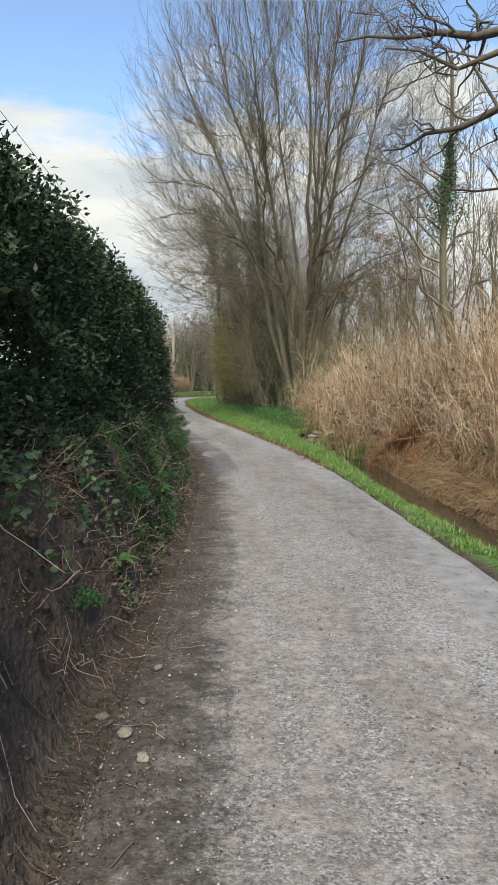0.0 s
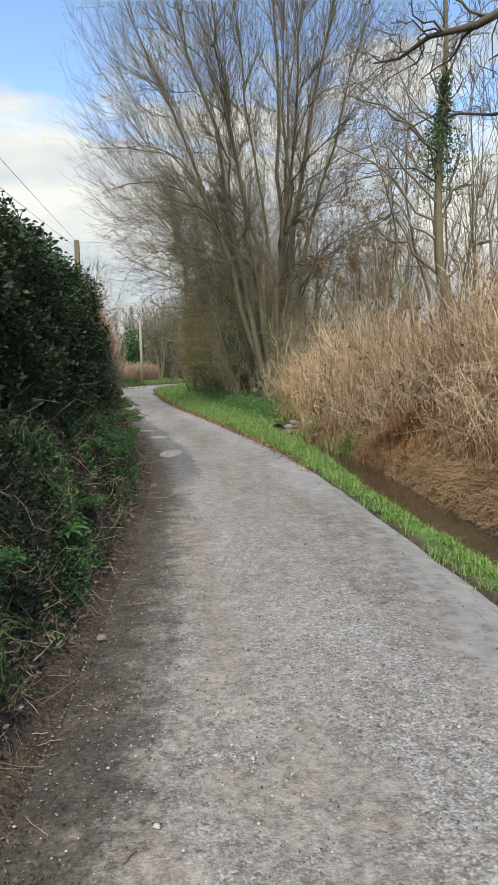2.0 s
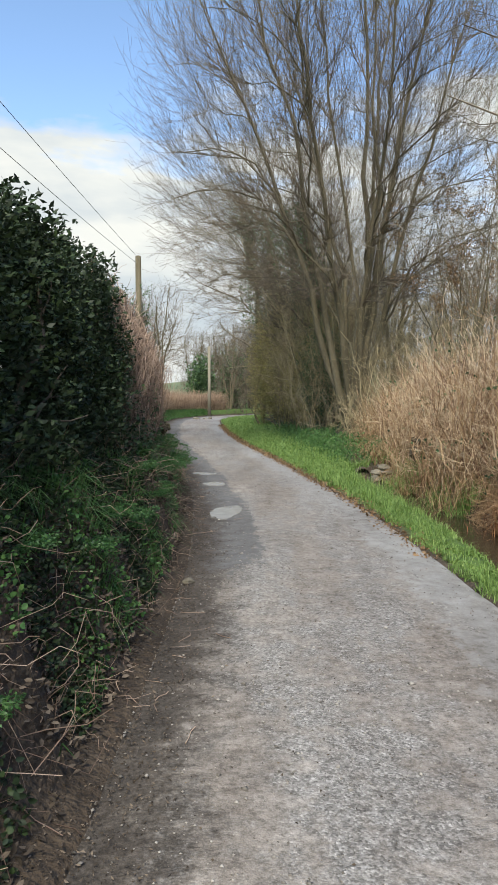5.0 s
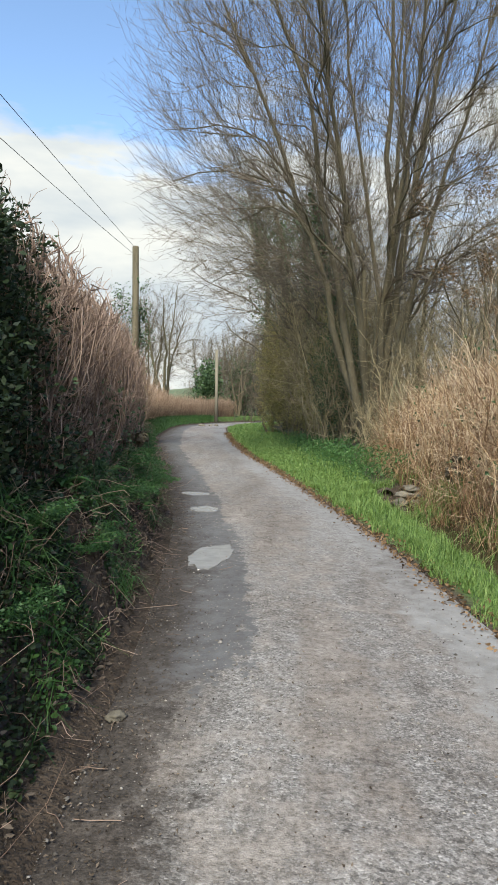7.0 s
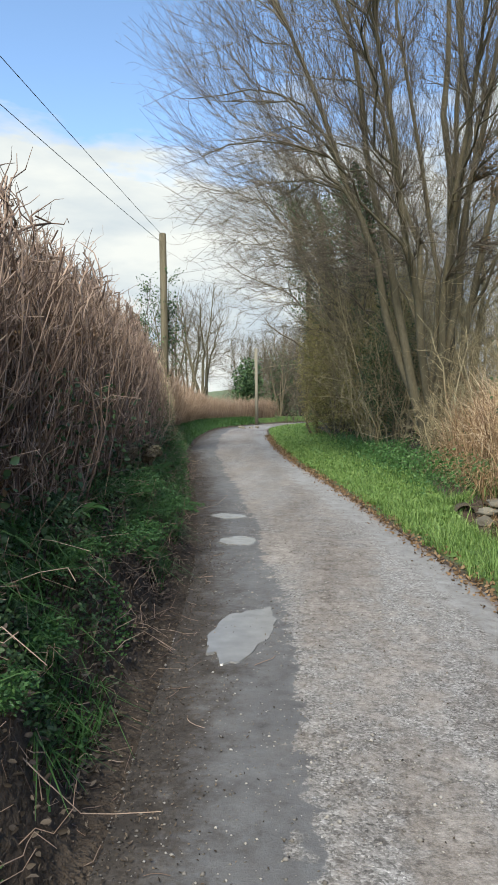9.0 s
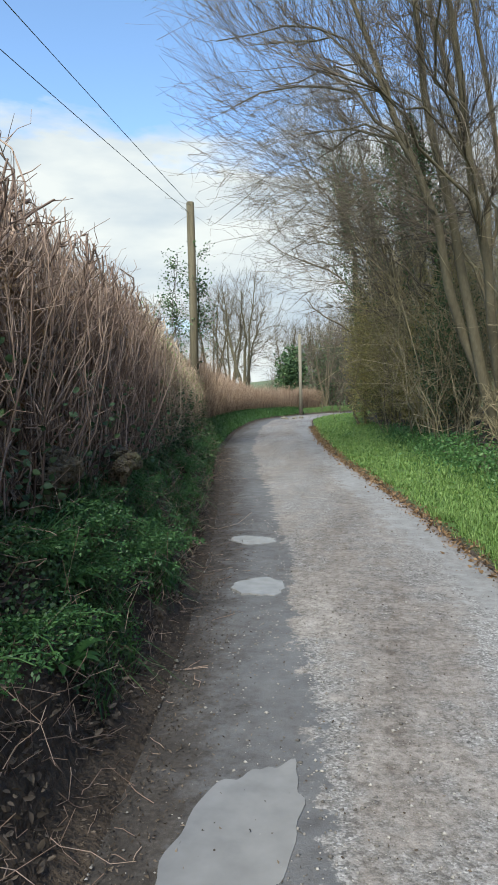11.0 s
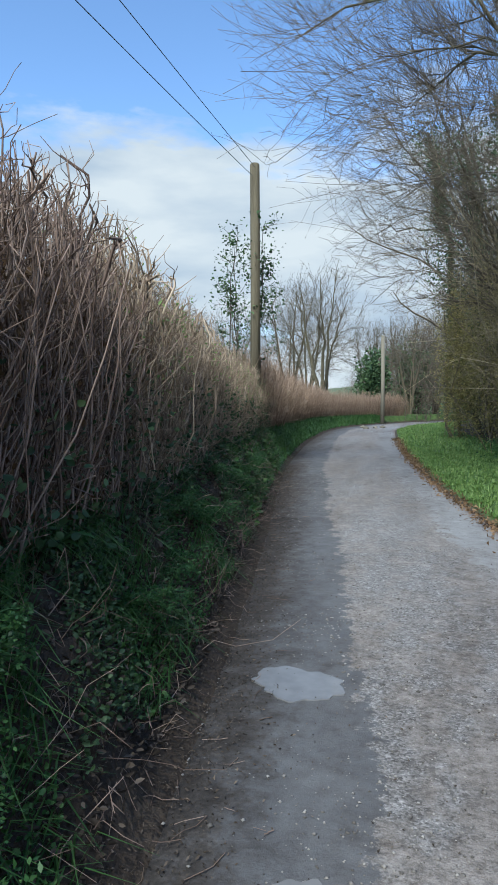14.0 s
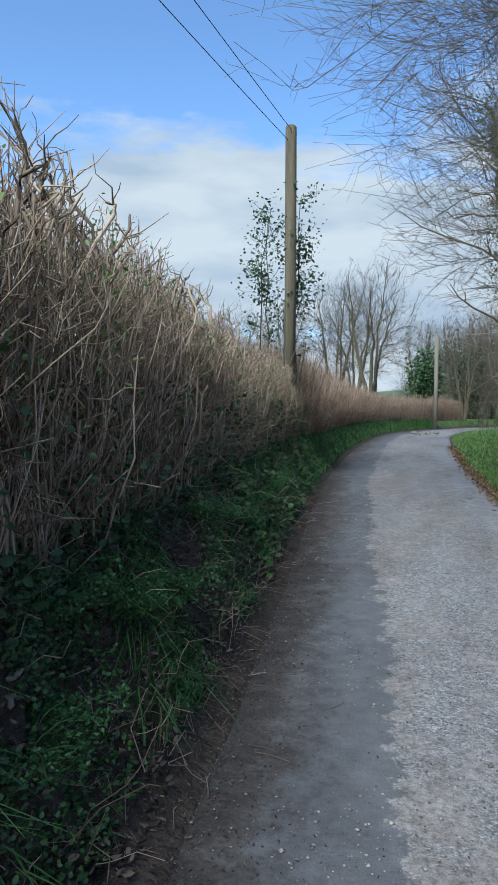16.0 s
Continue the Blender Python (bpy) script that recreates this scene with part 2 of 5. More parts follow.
def road_material():
    """Worn lane: bare tarmac on both sides, gravel and dried mud along the middle."""
    m = bpy.data.materials.new("lane_surface")
    m.use_nodes = True
    n, l = m.node_tree.nodes, m.node_tree.links
    b = n["Principled BSDF"]
    b.inputs["Specular IOR Level"].default_value = 0.35
    co = n.new("ShaderNodeTexCoord")
    at = n.new("ShaderNodeAttribute"); at.attribute_name = "across"
    al = n.new("ShaderNodeAttribute"); al.attribute_name = "along"

    def noise_node(scale, detail=5.0, rough=0.6, vec=None):
        k = n.new("ShaderNodeTexNoise")
        k.inputs["Scale"].default_value, k.inputs["Detail"].default_value, k.inputs["Roughness"].default_value = scale, detail, rough
        l.new(vec or co.outputs["Object"], k.inputs["Vector"])
        return k.outputs["Fac"]

    def calc(op, a, c, clamp=False):
        k = n.new("ShaderNodeMath"); k.operation = op; k.use_clamp = clamp
        for i, v in enumerate((a, c)):
            if isinstance(v, (int, float)):
                k.inputs[i].default_value = v
            else:
                l.new(v, k.inputs[i])
        return k.outputs[0]

    def ramp_node(v, stops):
        k = n.new("ShaderNodeValToRGB")
        e = k.color_ramp.elements
        while len(e) < len(stops):
            e.new(0.5)
        for i, (p, c) in enumerate(stops):
            e[i].position, e[i].color = p, (*c, 1)
        l.new(v, k.inputs[0])
        return k.outputs[0]

    def step(v, lo, hi):
        k = n.new("ShaderNodeMapRange"); k.interpolation_type = "SMOOTHSTEP"
        k.inputs["From Min"].default_value, k.inputs["From Max"].default_value = lo, hi
        l.new(v, k.inputs["Value"])
        return k.outputs[0]

    def blend(f, a, c):
        k = n.new("ShaderNodeMixRGB")
        l.new(f, k.inputs[0]); l.new(a, k.inputs[1]); l.new(c, k.inputs[2])
        return k.outputs[0]

    st = n.new("ShaderNodeMapping"); st.inputs["Scale"].default_value = (1.0, 0.2, 1.0); st.inputs["Rotation"].default_value = (0, 0, radians(8))
    l.new(co.outputs["Object"], st.inputs[0])
    wide = noise_node(1.1, 6, 0.65, st.outputs[0])
    mid = noise_node(5.0, 6, 0.65)
    fine = noise_node(55.0, 4, 0.6)
    grit = noise_node(190.0, 3, 0.6)
    vo = n.new("ShaderNodeTexVoronoi"); vo.inputs["Scale"].default_value = 105.0; vo.inputs["Randomness"].default_value = 1.0
    l.new(co.outputs["Object"], vo.inputs["Vector"])
    chips = vo.outputs["Color"]
    sepc = n.new("ShaderNodeSeparateColor"); l.new(chips, sepc.inputs[0])
    # where the smooth tarmac shows
    jag = calc("MULTIPLY", calc("SUBTRACT", mid, 0.5), 0.45)
    jag = calc("ADD", jag, calc("MULTIPLY", calc("SUBTRACT", wide, 0.5), 0.5))
    u = calc("ADD", at.outputs["Fac"], jag)
    u2 = calc("ADD", calc("ADD", at.outputs["Fac"], calc("MULTIPLY", jag, 0.38)), calc("MULTIPLY", calc("SUBTRACT", noise_node(16.0, 5, 0.7), 0.5), 0.10))
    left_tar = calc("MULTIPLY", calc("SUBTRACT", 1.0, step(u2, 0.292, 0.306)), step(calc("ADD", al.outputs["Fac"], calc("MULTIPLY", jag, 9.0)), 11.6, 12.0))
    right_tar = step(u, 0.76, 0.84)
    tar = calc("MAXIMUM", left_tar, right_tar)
    gravel = ramp_node(calc("ADD", calc("MULTIPLY", sepc.outputs[0], 0.5), calc("MULTIPLY", fine, 0.5)),
                       [(0.15, (0.075, 0.072, 0.070)), (0.42, (0.165, 0.158, 0.154)), (0.68, (0.265, 0.256, 0.250)), (0.92, (0.46, 0.445, 0.435))])
    mud = ramp_node(calc("ADD", calc("MULTIPLY", mid, 0.6), calc("MULTIPLY", grit, 0.4)), [(0.3, (0.105, 0.09, 0.078)), (0.5, (0.20, 0.18, 0.165)), (0.7, (0.30, 0.278, 0.26))])
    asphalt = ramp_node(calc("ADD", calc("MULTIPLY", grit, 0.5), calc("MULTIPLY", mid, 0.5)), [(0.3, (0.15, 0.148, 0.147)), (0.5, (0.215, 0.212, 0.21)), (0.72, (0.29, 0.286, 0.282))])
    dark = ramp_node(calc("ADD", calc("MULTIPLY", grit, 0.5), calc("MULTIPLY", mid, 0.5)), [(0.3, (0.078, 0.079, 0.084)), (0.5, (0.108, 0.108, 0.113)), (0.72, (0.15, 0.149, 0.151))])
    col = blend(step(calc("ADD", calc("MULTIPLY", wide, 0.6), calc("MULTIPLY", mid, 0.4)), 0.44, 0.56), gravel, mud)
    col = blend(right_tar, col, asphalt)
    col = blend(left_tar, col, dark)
    # Left edge: dark dirt with hedge shade painted in, wider near the start.
    near_mud_shade = calc("MULTIPLY", calc("SUBTRACT", step(al.outputs["Fac"], 10.5, 13.5), 1.0), 0.032)
    edge = calc("SUBTRACT", 1.0, step(calc("ADD", calc("ADD", at.outputs["Fac"], near_mud_shade), calc("ADD", calc("MULTIPLY", jag, 0.6), calc("MULTIPLY", calc("SUBTRACT", noise_node(22.0, 5, 0.75), 0.5), 0.30))), 0.05, 0.22))
    dirt = ramp_node(calc("ADD", calc("MULTIPLY", mid, 0.5), calc("MULTIPLY", fine, 0.5)), [(0.3, (0.022, 0.018, 0.015)), (0.52, (0.06, 0.05, 0.042)), (0.72, (0.15, 0.13, 0.11))])
    col = blend(calc("MULTIPLY", edge, 0.92), col, dirt)
    edge_r = step(calc("ADD", at.outputs["Fac"], calc("MULTIPLY", jag, 0.35)), 0.925, 0.985)
    col = blend(calc("MULTIPLY", edge_r, calc("MULTIPLY", step(al.outputs["Fac"], 13.0, 17.0), 0.8)), col, ramp_node(mid, [(0.3, (0.09, 0.06, 0.045)), (0.7, (0.2, 0.145, 0.11))]))
    speck = n.new("ShaderNodeMixRGB"); speck.blend_type = "MULTIPLY"; speck.inputs[0].default_value = 1.0
    l.new(col, speck.inputs[1])
    l.new(ramp_node(noise_node(30.0, 5, 0.8), [(0.36, (0.55, 0.54, 0.53)), (0.5, (1.0, 1.0, 1.0)), (0.66, (1.32, 1.32, 1.33))]), speck.inputs[2])
    col = blend(tar, speck.outputs[0], col)
    worn = n.new("ShaderNodeMixRGB"); worn.blend_type = "MULTIPLY"; worn.inputs[0].default_value = 1.0
    l.new(col, worn.inputs[1])
    l.new(ramp_node(calc("ADD", calc("MULTIPLY", noise_node(0.8, 8, 0.7, st.outputs[0]), 0.6), calc("MULTIPLY", noise_node(9.0, 5, 0.7), 0.4)), [(0.36, (0.46, 0.42, 0.39)), (0.46, (0.88, 0.86, 0.85)), (0.53, (1.02, 1.02, 1.02)), (0.64, (1.26, 1.27, 1.28))]), worn.inputs[2])
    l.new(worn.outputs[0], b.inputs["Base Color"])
    b.inputs["Roughness"].default_value = 0.82
    rel = calc("ADD", calc("MULTIPLY", calc("MULTIPLY", vo.outputs["Distance"], -0.35), calc("SUBTRACT", 1.0, calc("MULTIPLY", tar, 0.85))), calc("MULTIPLY", fine, 0.6))
    rel = calc("ADD", rel, calc("MULTIPLY", mid, 1.1))
    rel = calc("ADD", rel, calc("MULTIPLY", grit, 0.35))
    bu = n.new("ShaderNodeBump"); bu.inputs["Strength"].default_value, bu.inputs["Distance"].default_value = 0.6, 0.012
    l.new(rel, bu.inputs["Height"]); l.new(bu.outputs[0], b.inputs["Normal"])
    return m


M_ROAD = road_material()

# ---- mesh helpers ----
rng = np.random.default_rng(7)


def mesh_from(name, verts, faces, mat, smooth=False):
    """A mesh from arrays of vertices and of faces with equal corner counts."""
    me = bpy.data.meshes.new(name)
    verts, faces = np.asarray(verts, np.float32).reshape(-1, 3), np.asarray(faces, np.int32)
    k = faces.shape[1]
    me.vertices.add(len(verts)); me.vertices.foreach_set("co", verts.ravel())
    me.loops.add(faces.size); me.loops.foreach_set("vertex_index", faces.ravel())
    me.polygons.add(len(faces))
    me.polygons.foreach_set("loop_start", np.arange(0, faces.size, k, dtype=np.int32))
    me.update(calc_edges=True)
    me.validate()
    if smooth:
        me.polygons.foreach_set("use_smooth", np.ones(len(faces), bool))
    me.materials.append(mat)
    return me


def thing(name, label, category, at=(0, 0, 0), group="", kind=""):
    ob = new(name)
    ob.location = at
    ob.empty_display_size = 0.2
    return tagged(ob, label, category, group, kind)


def part(name, me, parent, label="", kind=""):
    ob = new(name, me)
    ob.parent = parent
    ob.matrix_parent_inverse = Matrix.Translation(-Vector(parent.location)) if parent.type == "EMPTY" else Matrix()
    return tagged(ob, label, kind=kind)


def unit(v):
    return v / np.maximum(np.linalg.norm(v, axis=-1, keepdims=True), 1e-9)


def tubes(lines, radii, sides=3):
    """Vertices and quads of tapered tubes along lines (N, K, 3) with radii (N, K)."""
    n, k, _ = lines.shape
    tan = unit(np.gradient(lines, axis=1))
    ref = np.where(np.abs(tan[..., 2:3]) > 0.9, np.array([1.0, 0, 0]), np.array([0, 0, 1.0]))
    a = unit(np.cross(tan, ref)); b = np.cross(tan, a)
    ang = np.arange(sides) * 2 * np.pi / sides
    ring = lines[:, :, None] + radii[:, :, None, None] * (np.cos(ang)[:, None] * a[:, :, None] + np.sin(ang)[:, None] * b[:, :, None])
    idx = np.arange(n * k * sides).reshape(n, k, sides)
    nxt = np.roll(idx, -1, axis=2)
    q = np.stack([idx[:, :-1], nxt[:, :-1], nxt[:, 1:], idx[:, 1:]], -1).reshape(-1, 4)
    return ring.reshape(-1, 3), q


def join(*sets):
    v, f, o = [], [], 0
    for a, b in sets:
        v.append(np.asarray(a).reshape(-1, 3)); f.append(np.asarray(b) + o); o += len(v[-1])
    return np.concatenate(v), np.concatenate(f)


def leaves(at, size, up=0.3, narrow=0.5, fold=0.15, heading=None, oval=False):
    """Folded pointed leaves, one quad each, at the points given. up: how far they lift towards the sky."""
    n = len(at)
    size = np.broadcast_to(size, (n,))[:, None]
    d = rng.normal(size=(n, 3)); d[:, 2] = d[:, 2] * 0.6 + up
    if heading is not None:
        d = d * 0.7 + heading
    d = unit(d)
    s = unit(np.cross(d, rng.normal(size=(n, 3))))
    nrm = np.cross(s, d)
    w = narrow * 0.5 * size
    if oval:
        side = [at + d * size * p + sg * s * w * q + nrm * fold * size * q for sg in (1, -1) for p, q in ((0.28, 0.9), (0.68, 0.8))]
        v = np.stack([at, side[0], side[1], at + d * size, side[3], side[2]], 1)
        i = np.arange(n)[:, None] * 6
        return v.reshape(-1, 3), np.concatenate([i + np.array([0, 1, 2, 3]), i + np.array([0, 3, 4, 5])])
    v = np.stack([at, at + d * size * 0.45 + s * w + nrm * fold * size, at + d * size, at + d * size * 0.45 - s * w + nrm * fold * size], 1)
    return v.reshape(-1, 3), np.arange(n * 4).reshape(n, 4)


def blades(at, length, width, lean=0.5, droop=0.35, heading=None):
    """Bent grass blades of two quads that taper to a point."""
    n = len(at)
    L = np.broadcast_to(length, (n,))[:, None]
    a = rng.uniform(0, 2 * np.pi, n)
    out = np.stack([np.cos(a), np.sin(a), np.zeros(n)], 1)
    if heading is not None:
        out = unit(out * 0.8 + heading)
    s = np.stack([-out[:, 1], out[:, 0], np.zeros(n)], 1) * (np.broadcast_to(width, (n,))[:, None]) * 0.5
    k = rng.uniform(0.1, lean, (n, 1))
    up = np.array([0, 0, 1.0])
    p1 = at + L * (0.55 * up + 0.3 * k * out)
    p2 = at + L * ((1.0 - droop * k) * up + 1.1 * k * out)
    v = np.stack([at - s, at + s, p1 + s * 0.75, p1 - s * 0.75, p2 + s * 0.12, p2 - s * 0.12], 1)
    i = np.arange(n)[:, None] * 6
    return v.reshape(-1, 3), np.concatenate([i + np.array([0, 1, 2, 3]), i + np.array([3, 2, 4, 5])])


def bend_lines(start, way, length, k=4, wander=0.08, sag=0.0):
    """Slightly crooked lines of k points; sag bows them down (or up, if negative)."""
    n = len(start)
    t = np.linspace(0, 1, k)[None, :, None]
    L = np.broadcast_to(length, (n,))[:, None, None]
    off = np.cumsum(rng.normal(size=(n, k, 3)) * wander / k * 2, axis=1); off -= off[:, :1]
    ln = start[:, None] + L * (t * way[:, None] + off)
    ln[..., 2] -= (L * sag * t * t)[..., 0]
    return ln


def sprout(lines, radii, count, lo, hi, angle, ratio, k=4, wander=0.1, lift=0.0, thin=0.5, shrink=0.45, floor=0.0015):
    """Side branches off every line: where they sit, their lines and radii."""
    n, kk, _ = lines.shape
    t = rng.uniform(lo, hi, (n, count))
    f = t * (kk - 1); i = np.minimum(f.astype(int), kk - 2); f = f - i
    r = np.arange(n)[:, None]
    p = lines[r, i] * (1 - f)[..., None] + lines[r, i + 1] * f[..., None]
    rad = radii[r, i] * (1 - f) + radii[r, i + 1] * f
    tan = unit(lines[r, i + 1] - lines[r, i])
    full = np.linalg.norm(np.diff(lines, axis=1), axis=-1).sum(1)[:, None]
    side = unit(np.cross(tan, rng.normal(size=tan.shape)))
    a = np.radians(angle) * rng.uniform(0.6, 1.3, t.shape)[..., None]
    way = tan * np.cos(a) + side * np.sin(a)
    way[..., 2] += lift
    way = unit(way)
    L = full * ratio * rng.uniform(0.6, 1.25, t.shape) * (1 - shrink * t)
    p, way, L, rad = p.reshape(-1, 3), way.reshape(-1, 3), L.ravel(), rad.ravel()
    ln = bend_lines(p, way, L, k, wander, -lift * 0.25)
    rr = np.maximum(rad[:, None] * thin * np.linspace(1, 0.3, k)[None], floor)
    return ln, rr


def inside(lines, radii, keep):
    return lines[keep], radii[keep]


def litter_twigs(at, length, r, up=0.3, k=4, wander=0.5):
    """Short crooked twigs in every direction round the points given."""
    n = len(at)
    d = rng.normal(size=(n, 3)); d[:, 2] += up
    ln = bend_lines(at, unit(d), length, k, wander)
    return tubes(ln, np.broadcast_to(r, (n,))[:, None] * np.linspace(1, 0.6, k)[None], 3)

# ---- plan of the lane ----
YS = np.arange(-60, 140, 0.25)


def curve(pts, smooth=4.0):
    """A smoothed line through (y, value) pairs, as a function of y."""
    p = np.array(pts, float)
    v = np.interp(YS, p[:, 0], p[:, 1])
    k = int(smooth / 0.25) | 1
    w = np.hanning(k + 2)[1:-1]; w /= w.sum()
    s = np.convolve(np.pad(v, k // 2, mode="edge"), w, mode="valid")
    return lambda y: np.interp(y, YS, s)


LEFT = curve([(-60, -2.5), (-20, -0.9), (0, -0.55), (3, -0.49), (6, -0.37), (9, -0.36), (12, -0.46), (14, -0.64), (17, -0.98), (20.5, -1.6), (24, -2.3), (27.5, -3.05),
              (32, -3.95), (40, -5.15), (48, -5.95), (53, -6.1), (58, -5.5), (64, -3.7), (72, -0.5), (85, 6), (120, 25)])
RIGHT = curve([(-60, 0.4), (-20, 2.0), (0, 2.3), (5.4, 2.2), (8.4, 2.1), (11.5, 2.0), (14.9, 1.75), (17.4, 1.45), (21.8, 0.78), (26, 0.05), (29.5, -0.6), (36, -1.5),
               (45, -2.5), (52, -3.1), (58, -2.8), (64, -1.0), (72, 2.3), (85, 9), (120, 29)])
VERGE = curve([(-60, 0.4), (4, 0.4), (9, 0.34), (11, 0.35), (13, 0.55), (16, 0.75), (20, 1.0), (21.5, 1.3), (25, 2.0), (38, 3.0), (49, 2.8), (60, 2.6), (140, 3)], 2.0)
BANK = curve([(-60, 1.1), (8, 1.05), (12, 0.95), (16, 0.85), (30, 0.8), (36, 0.5), (60, 0.4), (140, 0.4)], 3.0)


def base_z(y):
    return -0.0072 * np.clip(y, 0, 20)


def sstep(a, b, x):
    t = np.clip((x - a) / (b - a), 0, 1)
    return t * t * (3 - 2 * t)


def lumps(x, y, s, seed=0.0):
    """Cheap smooth unevenness in -1 to 1."""
    return (np.sin(x * s * 1.7 + 1.3 * np.sin(y * s * 1.1 + seed) + seed) + np.sin(y * s * 1.9 + 1.7 * np.sin(x * s * 0.9 - seed)) + np.sin((x + y) * s * 2.7 + seed * 2)) / 3


def ground_z(x, y):
    """Height of the ground sheet outside the lane."""
    x, y = np.asarray(x, float), np.asarray(y, float)
    z0 = base_z(y)
    o = LEFT(y) - x
    bank = BANK(y) * (sstep(0.10, 0.62, o + 0.10 * lumps(x, y, 2.2)) * 0.95 + 0.05 * sstep(0.5, 1.4, o)) + 0.02 * sstep(0, 0.1, o)
    bank += 0.05 * lumps(x, y, 5.0, 2.0) * sstep(0.12, 0.35, o) + 0.5 * sstep(6, 60, o) * (1 - sstep(60, 300, o))
    r = x - RIGHT(y)
    v = VERGE(y)
    open_ditch = 1 - sstep(20.85, 21.2, y)
    cut = sstep(v - 0.10, v + 0.16, r) * (1 - sstep(v + 0.62, v + 1.05, r)) * 0.36 * open_ditch
    verge = 0.015 * sstep(0, 0.15, r) + 0.07 * sstep(0.2, 1.2, r) * sstep(20, 30, y) + 0.02 * lumps(x, y, 3.0, 1.0) * sstep(0, 0.2, r)
    rise = sstep(v + 0.65, v + 2.2, r) * 0.6 * open_ditch + sstep(v - 0.2, v + 2.2, r) * 0.7 * (1 - open_ditch)
    rise += 1.5 * sstep(8, 60, r) * (1 - sstep(60, 400, r))
    right = verge + rise - cut
    under = np.where((o < 0) & (r < 0), -0.12 * sstep(0, 0.12, np.minimum(-o, -r)), 0)
    return z0 + np.where(o > 0, bank, 0) + np.where(r > 0, right, 0) + under


def grid_mesh(name, X, Y, Z, mat):
    h, w = X.shape
    i = np.arange(h * w).reshape(h, w)
    q = np.stack([i[:-1, :-1], i[:-1, 1:], i[1:, 1:], i[1:, :-1]], -1).reshape(-1, 4)
    return mesh_from(name, np.stack([X, Y, Z], -1), q, mat, True)


# ---- ground, lane, water ----
yrow = np.concatenate([-np.geomspace(2500, 3, 30), np.arange(-2.8, 40, 0.14), np.arange(40, 75, 0.5), np.geomspace(75, 3000, 40)])
offs = np.concatenate([np.arange(0, 1.6, 0.05), np.arange(1.6, 4, 0.2), np.geomspace(4, 3000, 30)])
offr = np.concatenate([np.arange(0, 3.2, 0.06), np.arange(3.2, 7, 0.25), np.geomspace(7, 3000, 30)])
yy = yrow[:, None]
X = np.concatenate([LEFT(yy) - offs[::-1][None], LEFT(yy) + 0.15, RIGHT(yy) - 0.15, RIGHT(yy) + offr[None]], 1)
Y = np.broadcast_to(yy, X.shape).copy()
Z = ground_z(X, Y)
crumb = np.array([noise.noise(Vector((a * 6, b * 6, 0.0))) + 0.6 * noise.noise(Vector((a * 15, b * 15, 3.0))) for a, b in zip(X.ravel(), Y.ravel())]).reshape(X.shape)
oo = LEFT(Y) - X
Z += crumb * 0.11 * sstep(0.1, 0.3, oo) * (1 - sstep(3, 8, oo)) * (1 - sstep(30, 60, Y)) + crumb * 0.015 * ((oo > -0.01) & (oo < 0.3))
X += np.where((oo > 0.1) & (oo < 1.2), crumb * 0.05, 0)
ground_me = grid_mesh("ground", X, Y, Z, M_FIELD)
rr = X - RIGHT(Y)
green = sstep(1.6, 2.6, oo) + sstep(0.02, 0.12, rr) * (1 - sstep(VERGE(Y) - 0.05, VERGE(Y) + 0.1, rr)) + 0.8 * sstep(7, 10, rr) + sstep(30, 34, Y) * sstep(0.15, 0.3, oo)
ground_me.attributes.new("grassy", "FLOAT", "POINT").data.foreach_set("value", np.ascontiguousarray(np.clip(green, 0, 1), np.float32).ravel())
ground = tagged(new("ground", ground_me), "damp brown earth with banks and a ditch", "ground", kind="structure")

ry = np.concatenate([np.arange(-12, 45, 0.12), np.arange(45, 110, 0.5)])[:, None]
ru = np.linspace(0, 1, 41)[None]
RX = LEFT(ry) - 0.03 + (RIGHT(ry) - LEFT(ry) + 0.06) * ru
RY = np.broadcast_to(ry, RX.shape).copy()
RZ = base_z(RY) + 0.03 * (1 - (2 * ru - 1) ** 2) * 0.6 + 0.006 * lumps(RX, RY, 2.5, 1.0) - 0.03 * np.abs(2 * ru - 1) ** 14
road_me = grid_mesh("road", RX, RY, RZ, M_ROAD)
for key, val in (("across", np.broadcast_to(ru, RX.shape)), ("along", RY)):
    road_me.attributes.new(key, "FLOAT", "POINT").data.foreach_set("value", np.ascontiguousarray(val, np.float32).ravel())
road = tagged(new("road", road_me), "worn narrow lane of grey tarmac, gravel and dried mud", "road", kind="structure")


def road_z(x, y):
    u = (x - LEFT(y)) / (RIGHT(y) - LEFT(y))
    return base_z(y) + 0.018 * (1 - (2 * u - 1) ** 2) + 0.006 * lumps(x, y, 2.5, 1.0)


wy = np.arange(-10, 21.3, 0.3)[:, None]
wc = RIGHT(wy) + VERGE(wy) + 0.52
WX = wc + np.linspace(-0.56, 0.56, 9)[None]
WY = np.broadcast_to(wy, WX.shape).copy()
water = tagged(new("water", grid_mesh("water", WX, WY, base_z(WY) - 0.17, M_STREAM)), "shallow brown stream running in a roadside ditch", "stream", kind="structure")

hx = np.linspace(-2600, 2600, 90)[None]
hy = np.array([900, 1100, 1400, 1900, 2600])[:, None]
HZ = np.array([0, 22, 44, 58, 50])[:, None] * (1 + 0.35 * np.sin(hx / 310) + 0.25 * np.sin(hx / 130 + 1)) - 3
hills = tagged(new("backdrop", grid_mesh("backdrop", np.broadcast_to(hx, HZ.shape).copy(), np.broadcast_to(hy, HZ.shape).copy(), HZ, M_HILL)), "distant low green hills", "hills", kind="structure")


